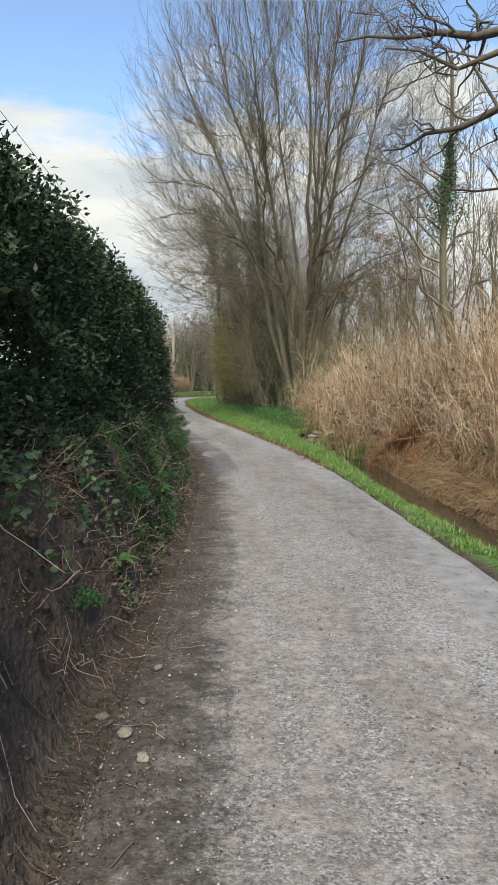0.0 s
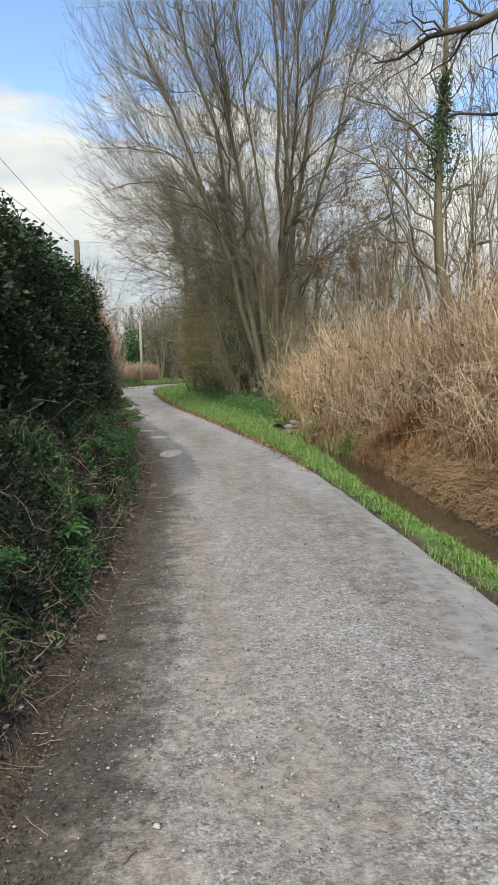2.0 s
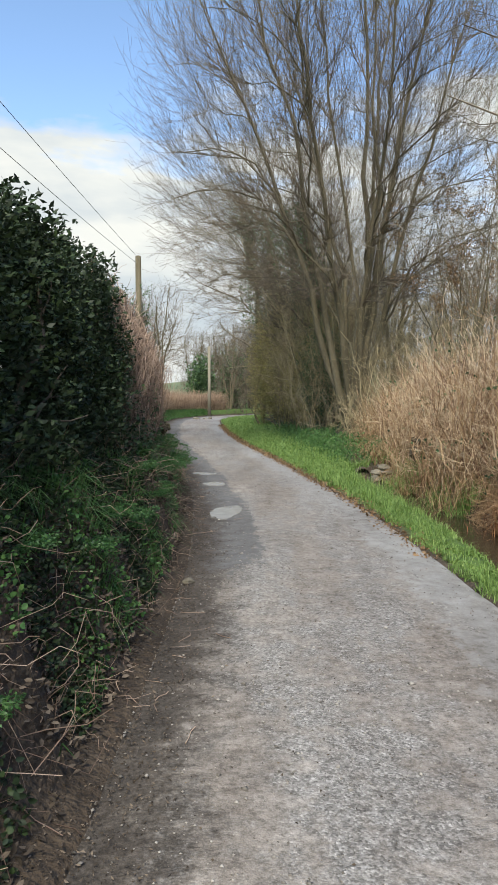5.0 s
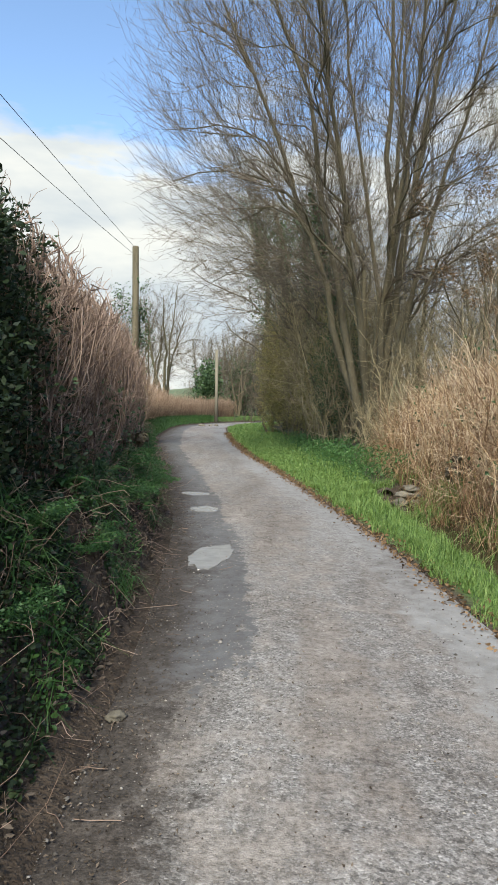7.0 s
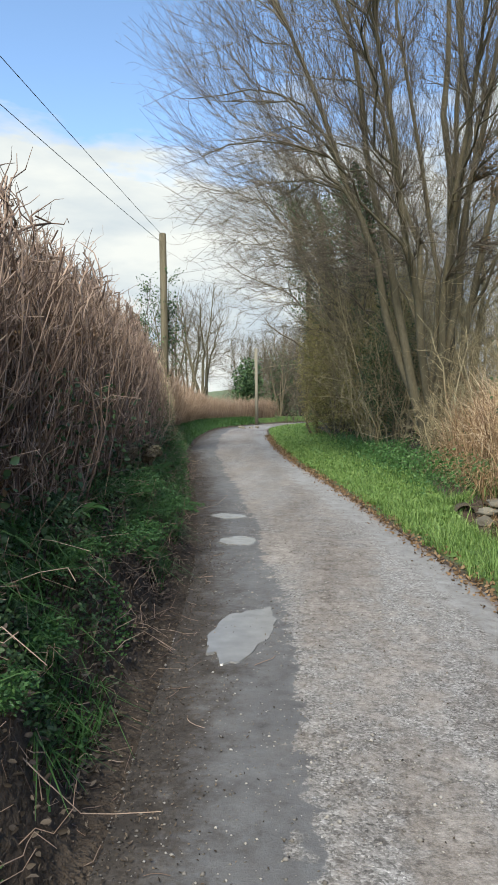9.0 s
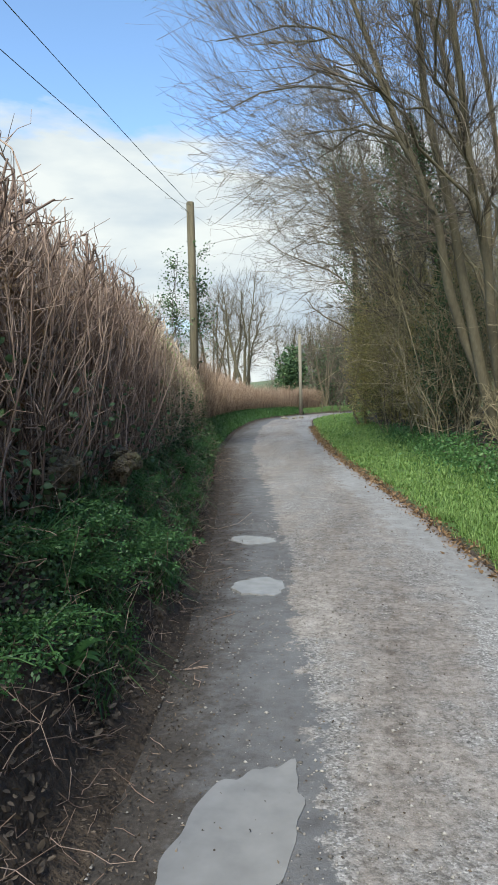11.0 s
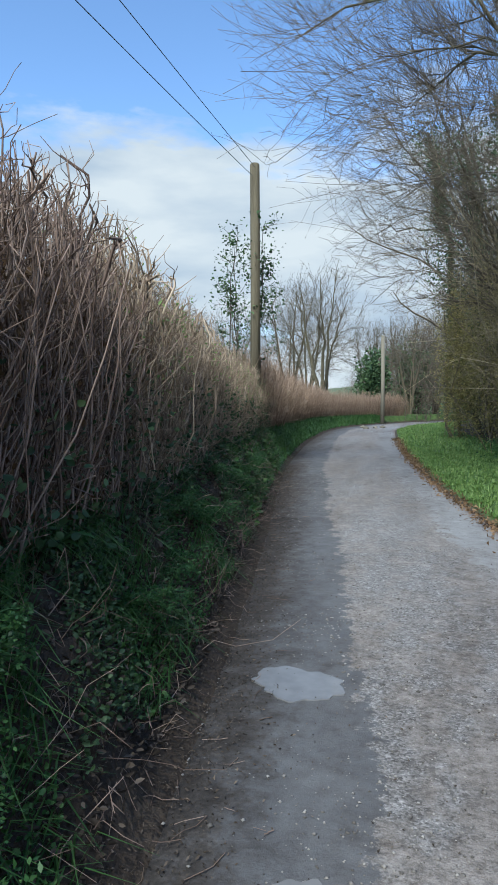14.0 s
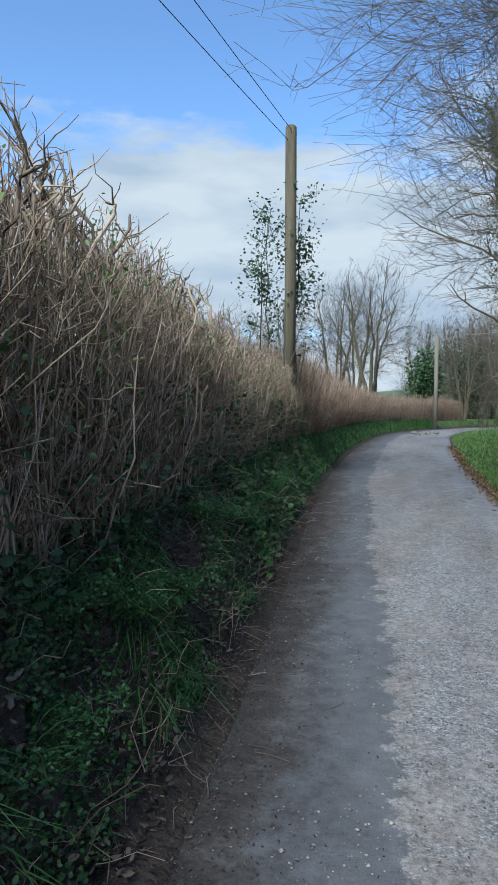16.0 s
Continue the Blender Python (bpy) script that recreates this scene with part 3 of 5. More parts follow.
def puddle(x, y, rx, ry_, seed, turn=0.0):
    """A shallow puddle with an uneven outline, lying in the lane."""
    a = np.linspace(0, 2 * np.pi, 80, endpoint=False)
    r = 1 + 0.08 * np.sin(2 * a + seed) + 0.07 * np.sin(3 * a + 2 * seed) + 0.05 * np.sin(5 * a + 3 * seed) + 0.05 * np.sin(9 * a + seed) + 0.03 * np.sin(16 * a + 2 * seed)
    px, py = rx * r * np.cos(a), ry_ * r * np.sin(a)
    c, s = math.cos(turn), math.sin(turn)
    gx, gy = x + px * c - py * s, y + px * s + py * c
    z = float(np.max(road_z(gx, gy))) + 0.005
    bm = bmesh.new()
    top = [bm.verts.new((p, q, z)) for p, q in zip(gx, gy)]
    mid = [bm.verts.new((x + (p - x) * 1.02, y + (q - y) * 1.02, z - 0.02)) for p, q in zip(gx, gy)]
    bm.faces.new(top)
    for i in range(80):
        bm.faces.new((top[i - 1], mid[i - 1], mid[i], top[i]))
    me = bpy.data.meshes.new("puddle"); bm.to_mesh(me); bm.free()
    me.materials.append(M_PUDDLE)
    return tagged(new("puddle", me), "shallow grey puddle lying in the worn tarmac", "puddle", "puddles on the lane")


puddle(-0.29, 15.05, 0.185, 0.56, 2.4, -0.16)
puddle(-0.70, 18.2, 0.19, 0.26, 1.9)
puddle(-1.05, 19.95, 0.24, 0.20, 3.3)

# ---- bank hedge of dark evergreen bushes ----
def hedge_top(y):
    return np.interp(y, [-8, 3, 6, 9, 13, 17, 21, 23, 25, 30.5], [2.95, 2.92, 2.8, 2.72, 2.64, 2.62, 2.52, 2.42, 2.2, 2.15])


def hedge_limit(x, y):
    """How high the bare hedge may reach: lower towards the lane."""
    return hedge_top(y) - 1.3 * np.clip(0.95 - (LEFT(y) - x), 0, 0.5)


def shell_points(n, y0, y1, z0, front, depth, top):
    """Points through a hedge: denser towards its face, rounded at the top."""
    y = rng.uniform(y0, y1, n)
    h = rng.uniform(0, 1, n) ** 0.9
    lump = 0.13 * lumps(y, h * 3, 2.1, 0.7) + 0.08 * lumps(y, h * 4, 5.3, 1.7)
    zt = top(y) + 0.10 * lumps(y, y * 0, 2.9, 3.0) + np.clip(0.04 * rng.normal(size=n), -0.08, 0.05)
    zb = ground_z(LEFT(y) - front(0.5), y) + z0
    z = zb + (zt - zb) * h
    dep = rng.beta(1.0, 2.2, n) * depth + 0.02
    x = LEFT(y) - front(h) - dep - lump + np.clip(0.05 * rng.normal(size=n), -0.1, 0.1)
    x -= 0.55 * np.clip((h - 0.86) / 0.14, 0, 1) ** 2
    return np.stack([x, y, z], 1)


def evergreen_bush(y0, y1, n):
    b = thing("evergreen_bush", "dense dark green evergreen hedge bush on the earth bank", "bush", (float(LEFT((y0 + y1) / 2)) - 1.1, (y0 + y1) / 2, float(ground_z(LEFT((y0 + y1) / 2) - 1.1, (y0 + y1) / 2))), "evergreen bushes of the hedge")
    p = shell_points(n, y0 - 0.15, y1 + 0.15, 0.15, lambda h: 0.50 + 0.22 * h, 1.0, hedge_top)
    gap = lumps(p[:, 1] * 1.3, p[:, 2] * 1.6, 2.4, 5.0) < (-0.26 if y0 < 7 else -0.6)
    gap &= (p[:, 2] < 2.0)
    face = LEFT(p[:, 1]) - p[:, 0] < 1.25
    p = p[~(gap & face)]
    part("foliage", mesh_from("foliage", *leaves(p, rng.uniform(0.026, 0.06, len(p)), 0.2, 0.5, heading=np.array([0.3, 0, 0.15])), M_SHADED_LAUREL), b, kind="stuff")
    for j in range(4):
        y = y0 + (y1 - y0) * (j + 0.5 + rng.uniform(-0.3, 0.3)) / 4
        s = np.array([[LEFT(y) - rng.uniform(0.78, 1.0), y, 0]]); s[0, 2] = ground_z(s[0, 0], y) - 0.1
        ln = bend_lines(s, np.array([[rng.uniform(-0.15, 0.12), rng.uniform(-0.3, 0.3), 1.0]]), rng.uniform(0.75, 0.9) * (float(hedge_top(y)) - 0.25 - s[0, 2]), 7, 0.12)
        rd = np.linspace(0.026, 0.009, 7)[None] * rng.uniform(0.7, 1.2)
        l2, r2 = sprout(ln, rd, 7, 0.25, 0.95, 45, 0.4, 5, 0.15)
        l2, r2 = inside(l2, r2, l2[:, :, 2].max(1) < hedge_top(y) - 0.1)
        part("stem", mesh_from("stem", *join(tubes(ln, rd, 6), tubes(l2, r2, 6)), M_DARKBARK, True), b)
    return b


for a in range(-8, 13, 3):
    evergreen_bush(a, a + 3, 46000 if a > -3 else 6000)

# ---- cut hedge of bare twigs ----
def twig_bush(y0, y1, stems, fine, green):
    ym = (y0 + y1) / 2
    b = thing("bare_hedge_bush", "leafless brown cut hedge bush with upright twigs", "bush", (float(LEFT(ym)) - 1.0, ym, float(ground_z(LEFT(ym) - 1.0, ym))), "bare bushes of the hedge")
    n = stems
    twig = M_BROWNTWIG if ym < 21.5 else M_TWIG
    y = rng.uniform(y0, y1, n)
    x = LEFT(y) - 0.58 - rng.beta(1.2, 1.6, n) * 0.75
    z = ground_z(x, y) - 0.05
    top = hedge_top(y) + 0.12 * lumps(y, y * 0, 3.1, 1.0) + np.clip(rng.normal(size=n) * 0.1, -0.3, 0.16)
    loose = 0.13 if ym < 21 else 0.07
    way = np.stack([rng.normal(size=n) * loose * 0.6, rng.normal(size=n) * loose, np.ones(n)], 1)
    ln = bend_lines(np.stack([x, y, z], 1), way, (top - z) * rng.uniform(0.6, 0.98, n), 5, 0.075 if ym < 22 else 0.06)
    lim = hedge_limit(ln[:, -1, 0], ln[:, -1, 1]) + rng.uniform(-0.3, 0.04, n)
    ln[..., 2] = z[:, None] + (ln[..., 2] - z[:, None]) * np.minimum(1, (lim - z) / (ln[:, -1, 2] - z))[:, None]
    rd = rng.uniform(0.0035, 0.0085, (n, 1)) * np.linspace(1, 0.5, 5)[None]
    big = rng.uniform(0, 1, n) < 0.03
    rd[big] *= 1.2
    part("stem_growth", mesh_from("stem_growth", *tubes(ln, rd, 4), twig), b, kind="stuff")
    l2, r2 = sprout(ln, rd, fine, 0.1, 1.0, 30, 0.24, 3, 0.2, 0.3, 0.6, floor=0.003)
    ok = (LEFT(l2[:, -1, 1]) - l2[:, -1, 0] > 0.42) & (l2[:, -1, 2] < hedge_limit(l2[:, -1, 0], l2[:, -1, 1]) + 0.14)
    l2, r2 = inside(l2, r2, ok)
    l3, r3 = sprout(l2[::2], r2[::2], 1, 0.3, 1.0, 40, 0.5, 3, 0.2, 0.15, 0.7, floor=0.0025)
    nf = 2200
    yf = rng.uniform(y0, y1, nf)
    xf = LEFT(yf) - 0.55 - rng.beta(1.0, 2.0, nf) * 0.8
    zf = ground_z(xf, yf) + 0.1
    zf = zf + (hedge_limit(xf, yf) - 0.2 - zf) * rng.uniform(0, 1, nf) ** 0.8
    extra = litter_twigs(np.stack([xf, yf, zf], 1), rng.uniform(0.1, 0.26, nf), rng.uniform(0.002, 0.0045, nf), 1.8, 4, 0.4)
    part("brushwood", mesh_from("brushwood", *join(tubes(l2, r2, 3), tubes(l3, r3, 3), extra), twig), b, kind="stuff")
    # knuckled cut ends along the top
    m = 70
    yk = rng.uniform(y0, y1, m)
    s = np.stack([LEFT(yk) - rng.uniform(0.65, 1.25, m), yk, hedge_top(yk) - rng.uniform(0.3, 0.6, m)], 1)
    l4 = bend_lines(s, np.stack([rng.normal(size=m) * 0.2, rng.normal(size=m) * 0.3, np.ones(m)], 1), rng.uniform(0.2, 0.48, m), 5, 0.3)
    l4[..., 2] -= np.maximum(0, l4[:, -1, 2] - hedge_limit(l4[:, -1, 0], l4[:, -1, 1]) - 0.18)[:, None]
    r4 = rng.uniform(0.005, 0.011, (m, 1)) * np.array([1, 0.9, 1.1, 0.9, 0.7])[None]
    l5, r5 = sprout(l4, r4, 4, 0.4, 1.0, 50, 0.5, 4, 0.3, 0.2, 0.6)
    part("knuckled_top", mesh_from("knuckled_top", *join(tubes(l4, r4, 4), tubes(l5, r5, 4)), twig), b, kind="stuff")
    back = 6500 if ym < 21 else 3000
    yb = rng.uniform(y0, y1, back)
    xb = LEFT(yb) - 0.62 - rng.beta(1.1, 1.6, back) * 0.8
    zb = ground_z(xb, yb)
    zb = zb + (hedge_limit(xb, yb) - 0.3 - zb) * rng.uniform(0, 1, back) ** 1.2
    part("dead_foliage", mesh_from("dead_foliage", *leaves(np.stack([xb, yb, zb], 1), rng.uniform(0.03, 0.075, back), 0.0, 0.5), M_RUSSET if ym < 21 else M_STRAW), b, "withered brown leaves caught in the twigs", kind="stuff")
    yi = rng.uniform(y0, y1, 1500)
    oi = rng.uniform(0.46, 0.8, 1500)
    xi = LEFT(yi) - oi
    zi = ground_z(xi, yi) + rng.uniform(0.0, 0.9, 1500) ** 1.4
    ki = lumps(yi, zi, 2.6, 1.5) + 0.5 * rng.uniform(-1, 1, 1500) > zi - 1.35
    part("ivy", mesh_from("ivy", *leaves(np.stack([xi, yi, zi], 1)[ki], rng.uniform(0.025, 0.055, int(ki.sum())), 0.0, 0.75, heading=np.array([0.4, 0, 0]), oval=True), M_IVY), b, "dark ivy climbing through the twigs", kind="stuff")
    if green:
        src = np.concatenate([l2[:, -1], l2[:, 2]])
        pick = src[rng.integers(0, len(src), green)]
        keep = lumps(pick[:, 1], pick[:, 2], 2.3, 4.0) + 0.25 * (pick[:, 2] - 1.8) > 0.1
        pick = pick[keep] + rng.normal(size=(keep.sum(), 3)) * 0.05
        part("young_foliage", mesh_from("young_foliage", *leaves(pick, rng.uniform(0.016, 0.034, len(pick)), 0.3, 0.6, oval=True), M_GRASS), b, "small fresh green leaves", kind="stuff")
    return b


for a in np.arange(12.4, 30.6, 2.6):
    twig_bush(a, a + 2.6, 420, 8, 6500 if a > 19 else 0)

# ---- low hedge beyond the pole ----
def low_hedge(y0, y1):
    ym = (y0 + y1) / 2
    b = thing("low_hedge", "low trimmed hedge of russet brown twigs on a grass bank", "hedge", (float(LEFT(ym)) - 1.2, ym, float(ground_z(LEFT(ym) - 1.2, ym))), "low hedge lengths")
    n = int(230 * (y1 - y0) / 2)
    y = rng.uniform(y0, y1, n)
    x = LEFT(y) - 0.75 - rng.uniform(0, 0.7, n)
    z = ground_z(x, y) - 0.05
    top = np.interp(y, [31, 34, 45, 56, 75], [2.3, 2.15, 1.85, 1.5, 1.4]) + rng.normal(size=n) * 0.07 + 0.05 * lumps(y, y * 0, 3.3, 2.0)
    ln = bend_lines(np.stack([x, y, z], 1), np.stack([rng.normal(size=n) * 0.1, rng.normal(size=n) * 0.14, np.ones(n)], 1), top - z, 3, 0.12)
    rd = rng.uniform(0.006, 0.014, (n, 1)) * np.linspace(1, 0.6, 3)[None]
    l2, r2 = sprout(ln, rd, 6, 0.2, 1.0, 50, 0.26, 3, 0.4, 0.1, 0.7, floor=0.004)
    part("brushwood", mesh_from("brushwood", *join(tubes(ln, rd, 3), tubes(l2, r2, 3)), M_HEDGE), b, kind="stuff")
    return b


for a in np.arange(31.6, 62, 5.0):
    low_hedge(a, a + 5.0)

# ---- poles and wires ----
def pole(x, y, z0, z1, r, mat, label):
    b = thing("telegraph_pole", label, "pole", (x, y, z0))
    ln = np.array([[[x + 0.04, y, z0 - 0.5], [x + 0.02, y, z0 + (z1 - z0) * 0.5], [x - 0.03, y, z1 - 0.03], [x - 0.03, y, z1]]])
    v, q = tubes(ln, np.array([[r * 1.15, r * 1.05, r, r * 0.8]]), 18)
    me = mesh_from("shaft", v, q, mat, True)
    bm = bmesh.new(); bm.from_mesh(me)
    bm.edges.ensure_lookup_table()
    bmesh.ops.holes_fill(bm, edges=[e for e in bm.edges if e.is_boundary]); bm.to_mesh(me); bm.free()
    part("shaft", me, b)
    return b


pole1 = pole(-4.62, 31.6, 0.45, 6.5, 0.105, M_POLE, "weathered brown wooden telegraph pole beside the hedge")
pole2 = pole(-4.55, 60.0, 0.2, 5.25, 0.11, M_PALEPOLE, "pale slender pole standing at the bend of the lane")


def wire(a, b, sag, r):
    t = np.linspace(0, 1, 60)
    ln = np.array(a)[None] * (1 - t)[:, None] + np.array(b)[None] * t[:, None]
    ln[:, 2] -= sag * 4 * t * (1 - t)
    return tagged(new("overhead_wire", mesh_from("overhead_wire", *tubes(ln[None], np.full((1, 60), r), 5), M_WIRE)), "thin dark overhead wire strung from the pole", "wire", "overhead wires")


wire((-4.62, 31.51, 6.40), (-3.6, -14.0, 6.75), 0.25, 0.0065)
wire((-4.68, 31.51, 6.22), (-4.6, -14.0, 6.2), 0.45, 0.0065)

# ---- trees ----
from mathutils.kdtree import KDTree


def bare_tree(name, label, at, stems, height, spread, r0, levels, lean=(0, 0), stem_mat=None, twig_mat=None, low=0.0, group="", curl=0.16, thin=0.55, arch=0.9, fine=1.0):
    """A leafless tree: stems fan out from the base, then carry several orders of branches."""
    b = thing(name, label, "tree", at, group)
    n = stems
    a = np.arange(n) * 2.399 + rng.uniform(-0.4, 0.4, n)
    tilt = np.radians(spread) * np.sqrt((np.arange(n) + 0.4) / n) if n > 1 else np.array([0.05])
    way = np.stack([np.cos(a) * np.sin(tilt) + lean[0], np.sin(a) * np.sin(tilt) + lean[1], np.cos(tilt)], 1)
    L = height * (1.0 - 0.28 * (tilt / max(tilt.max(), 1e-6)) ** 2) * rng.uniform(0.88, 1.04, n)
    start = np.array(at)[None] + np.stack([np.cos(a), np.sin(a), np.zeros(n)], 1) * (0.4 * r0 * math.sqrt(n)) * (np.sqrt((np.arange(n) + 0.3) / n))[:, None]
    start[:, 2] -= 0.15
    k = 10
    t = np.linspace(0, 1, k)[None, :, None]
    ln = bend_lines(start, np.concatenate([way[:, :2] * (1 - 0.5 * arch), way[:, 2:]], 1), L, k, 0.05)
    ln[..., :2] += (way[:, None, :2] * arch) * (t ** 1.35) * L[:, None, None] * 0.5
    rd = r0 * rng.uniform(0.65, 1.1, (n, 1)) * np.array([1.25, 0.95, 0.8, 0.68, 0.56, 0.44, 0.33, 0.22, 0.13, 0.05])[None]
    for i in range(n):
        part("stem", mesh_from("stem", *tubes(ln[i:i + 1], rd[i:i + 1], 9), stem_mat or M_BARK, True), b)
    prev, pr = ln, rd
    for j, (count, lo, angle, ratio, kk, sides, lift) in enumerate(levels):
        nl, nr = sprout(prev, pr, count, lo, 1.0, angle, ratio, kk, curl, lift, thin, 0.55, floor=fine * (0.006, 0.004, 0.0028, 0.0022)[j])
        nl, nr = inside(nl, nr, nl[:, -1, 2] > at[2] + low)
        part("limb_growth" if j == 0 else "crown" if j == len(levels) - 1 else "branchwork", mesh_from("branches", *tubes(nl, nr, sides), (stem_mat or M_BARK) if j == 0 else (twig_mat or M_BARKTWIG), j == 0), b, kind="stuff")
        prev, pr = nl, nr
    return b, prev


def crown_points(n, centre, radii, floor, shell):
    """Points through an uneven dome, denser towards its outside where shell is small."""
    d = unit(rng.normal(size=(n, 3)))
    r = rng.uniform(0, 1, n) ** shell * (1 + 0.07 * lumps(d[:, 0] * 3, d[:, 1] * 3 + d[:, 2] * 2, 1.6, 1.0) + 0.04 * rng.normal(size=n))
    p = np.array(centre)[None] + d * r[:, None] * np.array(radii)[None]
    return p[p[:, 2] > floor + 0.5 * lumps(p[:, 0], p[:, 1], 1.1, 2.0)]


def fork(lines, radii, ends, foot, k, thin, floor, bow=0.45, near=14):
    """Branches that leave the nearest fitting place on the lines given and curve out to their ends."""
    n, kk, _ = lines.shape
    tan = unit(np.gradient(lines, axis=1)).reshape(-1, 3)
    flat, rad = lines.reshape(-1, 3), radii.ravel()
    out = np.linalg.norm(flat - foot, axis=1)
    tree = KDTree(len(flat))
    for i, q in enumerate(flat):
        tree.insert(q, i)
    tree.balance()
    pick = np.zeros(len(ends), int)
    for e, p in enumerate(ends):
        best, reach = -1, 1e9
        far = math.dist(p, foot)
        inner = p + (foot - p) * (0.10 + 0.7 / far)
        for q, i, dist in tree.find_n(inner, near):
            way = p - flat[i]
            gap = math.sqrt(way @ way) + 1e-6
            cost = gap * (1.0 + 2.2 * max(0.0, 0.8 - float(way @ tan[i]) / gap)) + max(0.0, out[i] - 0.97 * far) * 4
            if cost < reach:
                best, reach = i, cost
        pick[e] = best
    a, g = flat[pick], tan[pick]
    span = np.linalg.norm(ends - a, axis=1)
    ok = (span > 0.08) & (span < 2.3 * np.median(span))
    a, g, ends, span, pick = a[ok], g[ok], ends[ok], span[ok], pick[ok]
    mid = a + g * (bow * span)[:, None] + rng.normal(size=a.shape) * (0.05 * span)[:, None]
    t = np.linspace(0, 1, k)[None, :, None]
    ln = a[:, None] * (1 - t) ** 2 + mid[:, None] * 2 * t * (1 - t) + ends[:, None] * t ** 2
    ln[:, 1:-1] += rng.normal(size=(len(a), k - 2, 3)) * (0.022 * span)[:, None, None]
    rr = np.maximum(np.minimum(rad[pick] * thin, floor + 0.0085 * span)[:, None] * np.linspace(1, 0.35, k)[None], floor)
    return ln, rr


def grown_tree(label, at, stems, spread, r0, centre, radii, floor, counts, fines, group="", twig_mat=None):
    """A leafless tree whose limbs, branches and twigs fan out to fill a dome."""
    b = thing("tree", label, "tree", at, group)
    foot = np.array(at, float)
    n = stems
    a = np.arange(n) * 2.399 + rng.uniform(-0.3, 0.3, n)
    tilt = np.radians(spread) * np.sqrt((np.arange(n) + 0.3) / n)
    aim = np.stack([np.cos(a) * np.sin(tilt), np.sin(a) * np.sin(tilt), np.cos(tilt)], 1) * np.array(radii)[None] * rng.uniform(0.72, 0.95, (n, 1)) + np.array(centre)[None]
    root = foot[None] + np.stack([np.cos(a), np.sin(a), np.zeros(n)], 1) * (0.5 * r0 * math.sqrt(n)) * np.sqrt((np.arange(n) + 0.3) / n)[:, None]
    root[:, 2] -= 0.15
    k = 14
    t = np.linspace(0, 1, k)[None, :, None]
    high = np.linalg.norm(aim - root, axis=1)[:, None]
    mid = root + (aim - root) * np.array([0.28, 0.28, 0.5])[None]
    ln = root[:, None] * (1 - t) ** 2 + mid[:, None] * 2 * t * (1 - t) + aim[:, None] * t ** 2
    ln[:, 1:] += np.cumsum(rng.normal(size=(n, k - 1, 3)) * 0.006, axis=1) * high[:, None]
    rd = r0 * rng.uniform(0.6, 1.1, (n, 1)) * (np.linspace(1.15, 0.06, k) ** 0.95)[None]
    for i in range(n):
        part("stem", mesh_from("stem", *tubes(ln[i:i + 1], rd[i:i + 1], 9), M_BARK, True), b)
    l1, r1 = fork(ln[:, 2:], rd[:, 2:], crown_points(counts[0], centre, np.array(radii) * 0.9, floor + 0.8, 0.34), foot, 8, 0.55, fines[0], 0.55, 24)
    l2, r2 = fork(np.concatenate([l1[:, 1:], ln[:, 3:10], ln[:, 7:14]]), np.concatenate([r1[:, 1:], rd[:, 3:10], rd[:, 7:14]]), crown_points(counts[1], centre, np.array(radii) * 0.97, floor + 0.3, 0.34), foot, 6, 0.6, fines[1], 0.5)
    l3, r3 = fork(l2[:, 1:], r2[:, 1:], crown_points(counts[2], centre, radii, floor, 0.36), foot, 4, 0.7, fines[2], 0.28, 8)
    l4, r4 = sprout(l3, r3, counts[3], 0.2, 1.0, 46, 0.34, 3, 0.2, 0.0, 0.7, 0.3, floor=fines[3])
    part("limb_growth", mesh_from("branches", *tubes(l1, r1, 5), M_BARK, True), b, kind="stuff")
    part("branchwork", mesh_from("branches", *tubes(l2, r2, 3), twig_mat or M_BARKTWIG), b, kind="stuff")
    part("crown", mesh_from("branches", *join(tubes(l3, r3, 3), tubes(l4, r4, 3)), twig_mat or M_BARKTWIG), b, kind="stuff")
    return b


big = grown_tree("tall leafless many-stemmed tree with fanned grey-brown limbs", (2.9, 28.2, 0.6), 12, 62, 0.105, (2.1, 27.8, 9.8), (6.5, 6.8, 9.4), 4.3,
                 (170, 1500, 9500, 3), (0.008, 0.0048, 0.0030, 0.0023))

# a second tall tree further along, leaning over the lane
grown_tree("leafless tree with spreading branches leaning over the lane", (2.5, 41.0, 0.7), 8, 66, 0.11, (0.4, 39.0, 7.8), (5.2, 7.0, 5.4), 3.8,
           (50, 340, 1700, 2), (0.012, 0.007, 0.0045, 0.0035))

# slender trees over the thicket
SL = [(7, 0.3, 26, 0.34, 5, 3, 0.12), (5, 0.2, 30, 0.42, 3, 3, 0.05), (3, 0.2, 34, 0.5, 3, 3, 0.0)]
slim, _ = bare_tree("tree", "slender leafless tree with several thin grey stems", (4.9, 15.6, 0.5), 6, 8.5, 17, 0.04, SL, stem_mat=M_BARK, low=2.0, curl=0.06, arch=0.4, group="slender trees behind the thicket")
for x, y, s, r in ((6.6, 19.5, 1.05, 1.0), (7.3, 16.2, 1.1, 2.2), (5.6, 22.5, 0.95, 3.9), (8.4, 22.0, 1.2, 5.0), (7.6, 12.5, 1.0, 4.4)):
    c = copy_thing(slim, Matrix.Translation((x, y, float(ground_z(x, y)) - 0.05)) @ Matrix.Rotation(r, 4, "Z") @ Matrix.Scale(s, 4))
russet, rt = bare_tree("tree", "bare tree with clinging withered russet leaves", (6.0, 27.0, 0.7), 5, 8.0, 24, 0.06, SL, low=2.0)
pk = rt[rng.integers(0, len(rt), 7000), -1] + rng.normal(size=(7000, 3)) * 0.08
pk = pk[pk[:, 2] > 3.8]
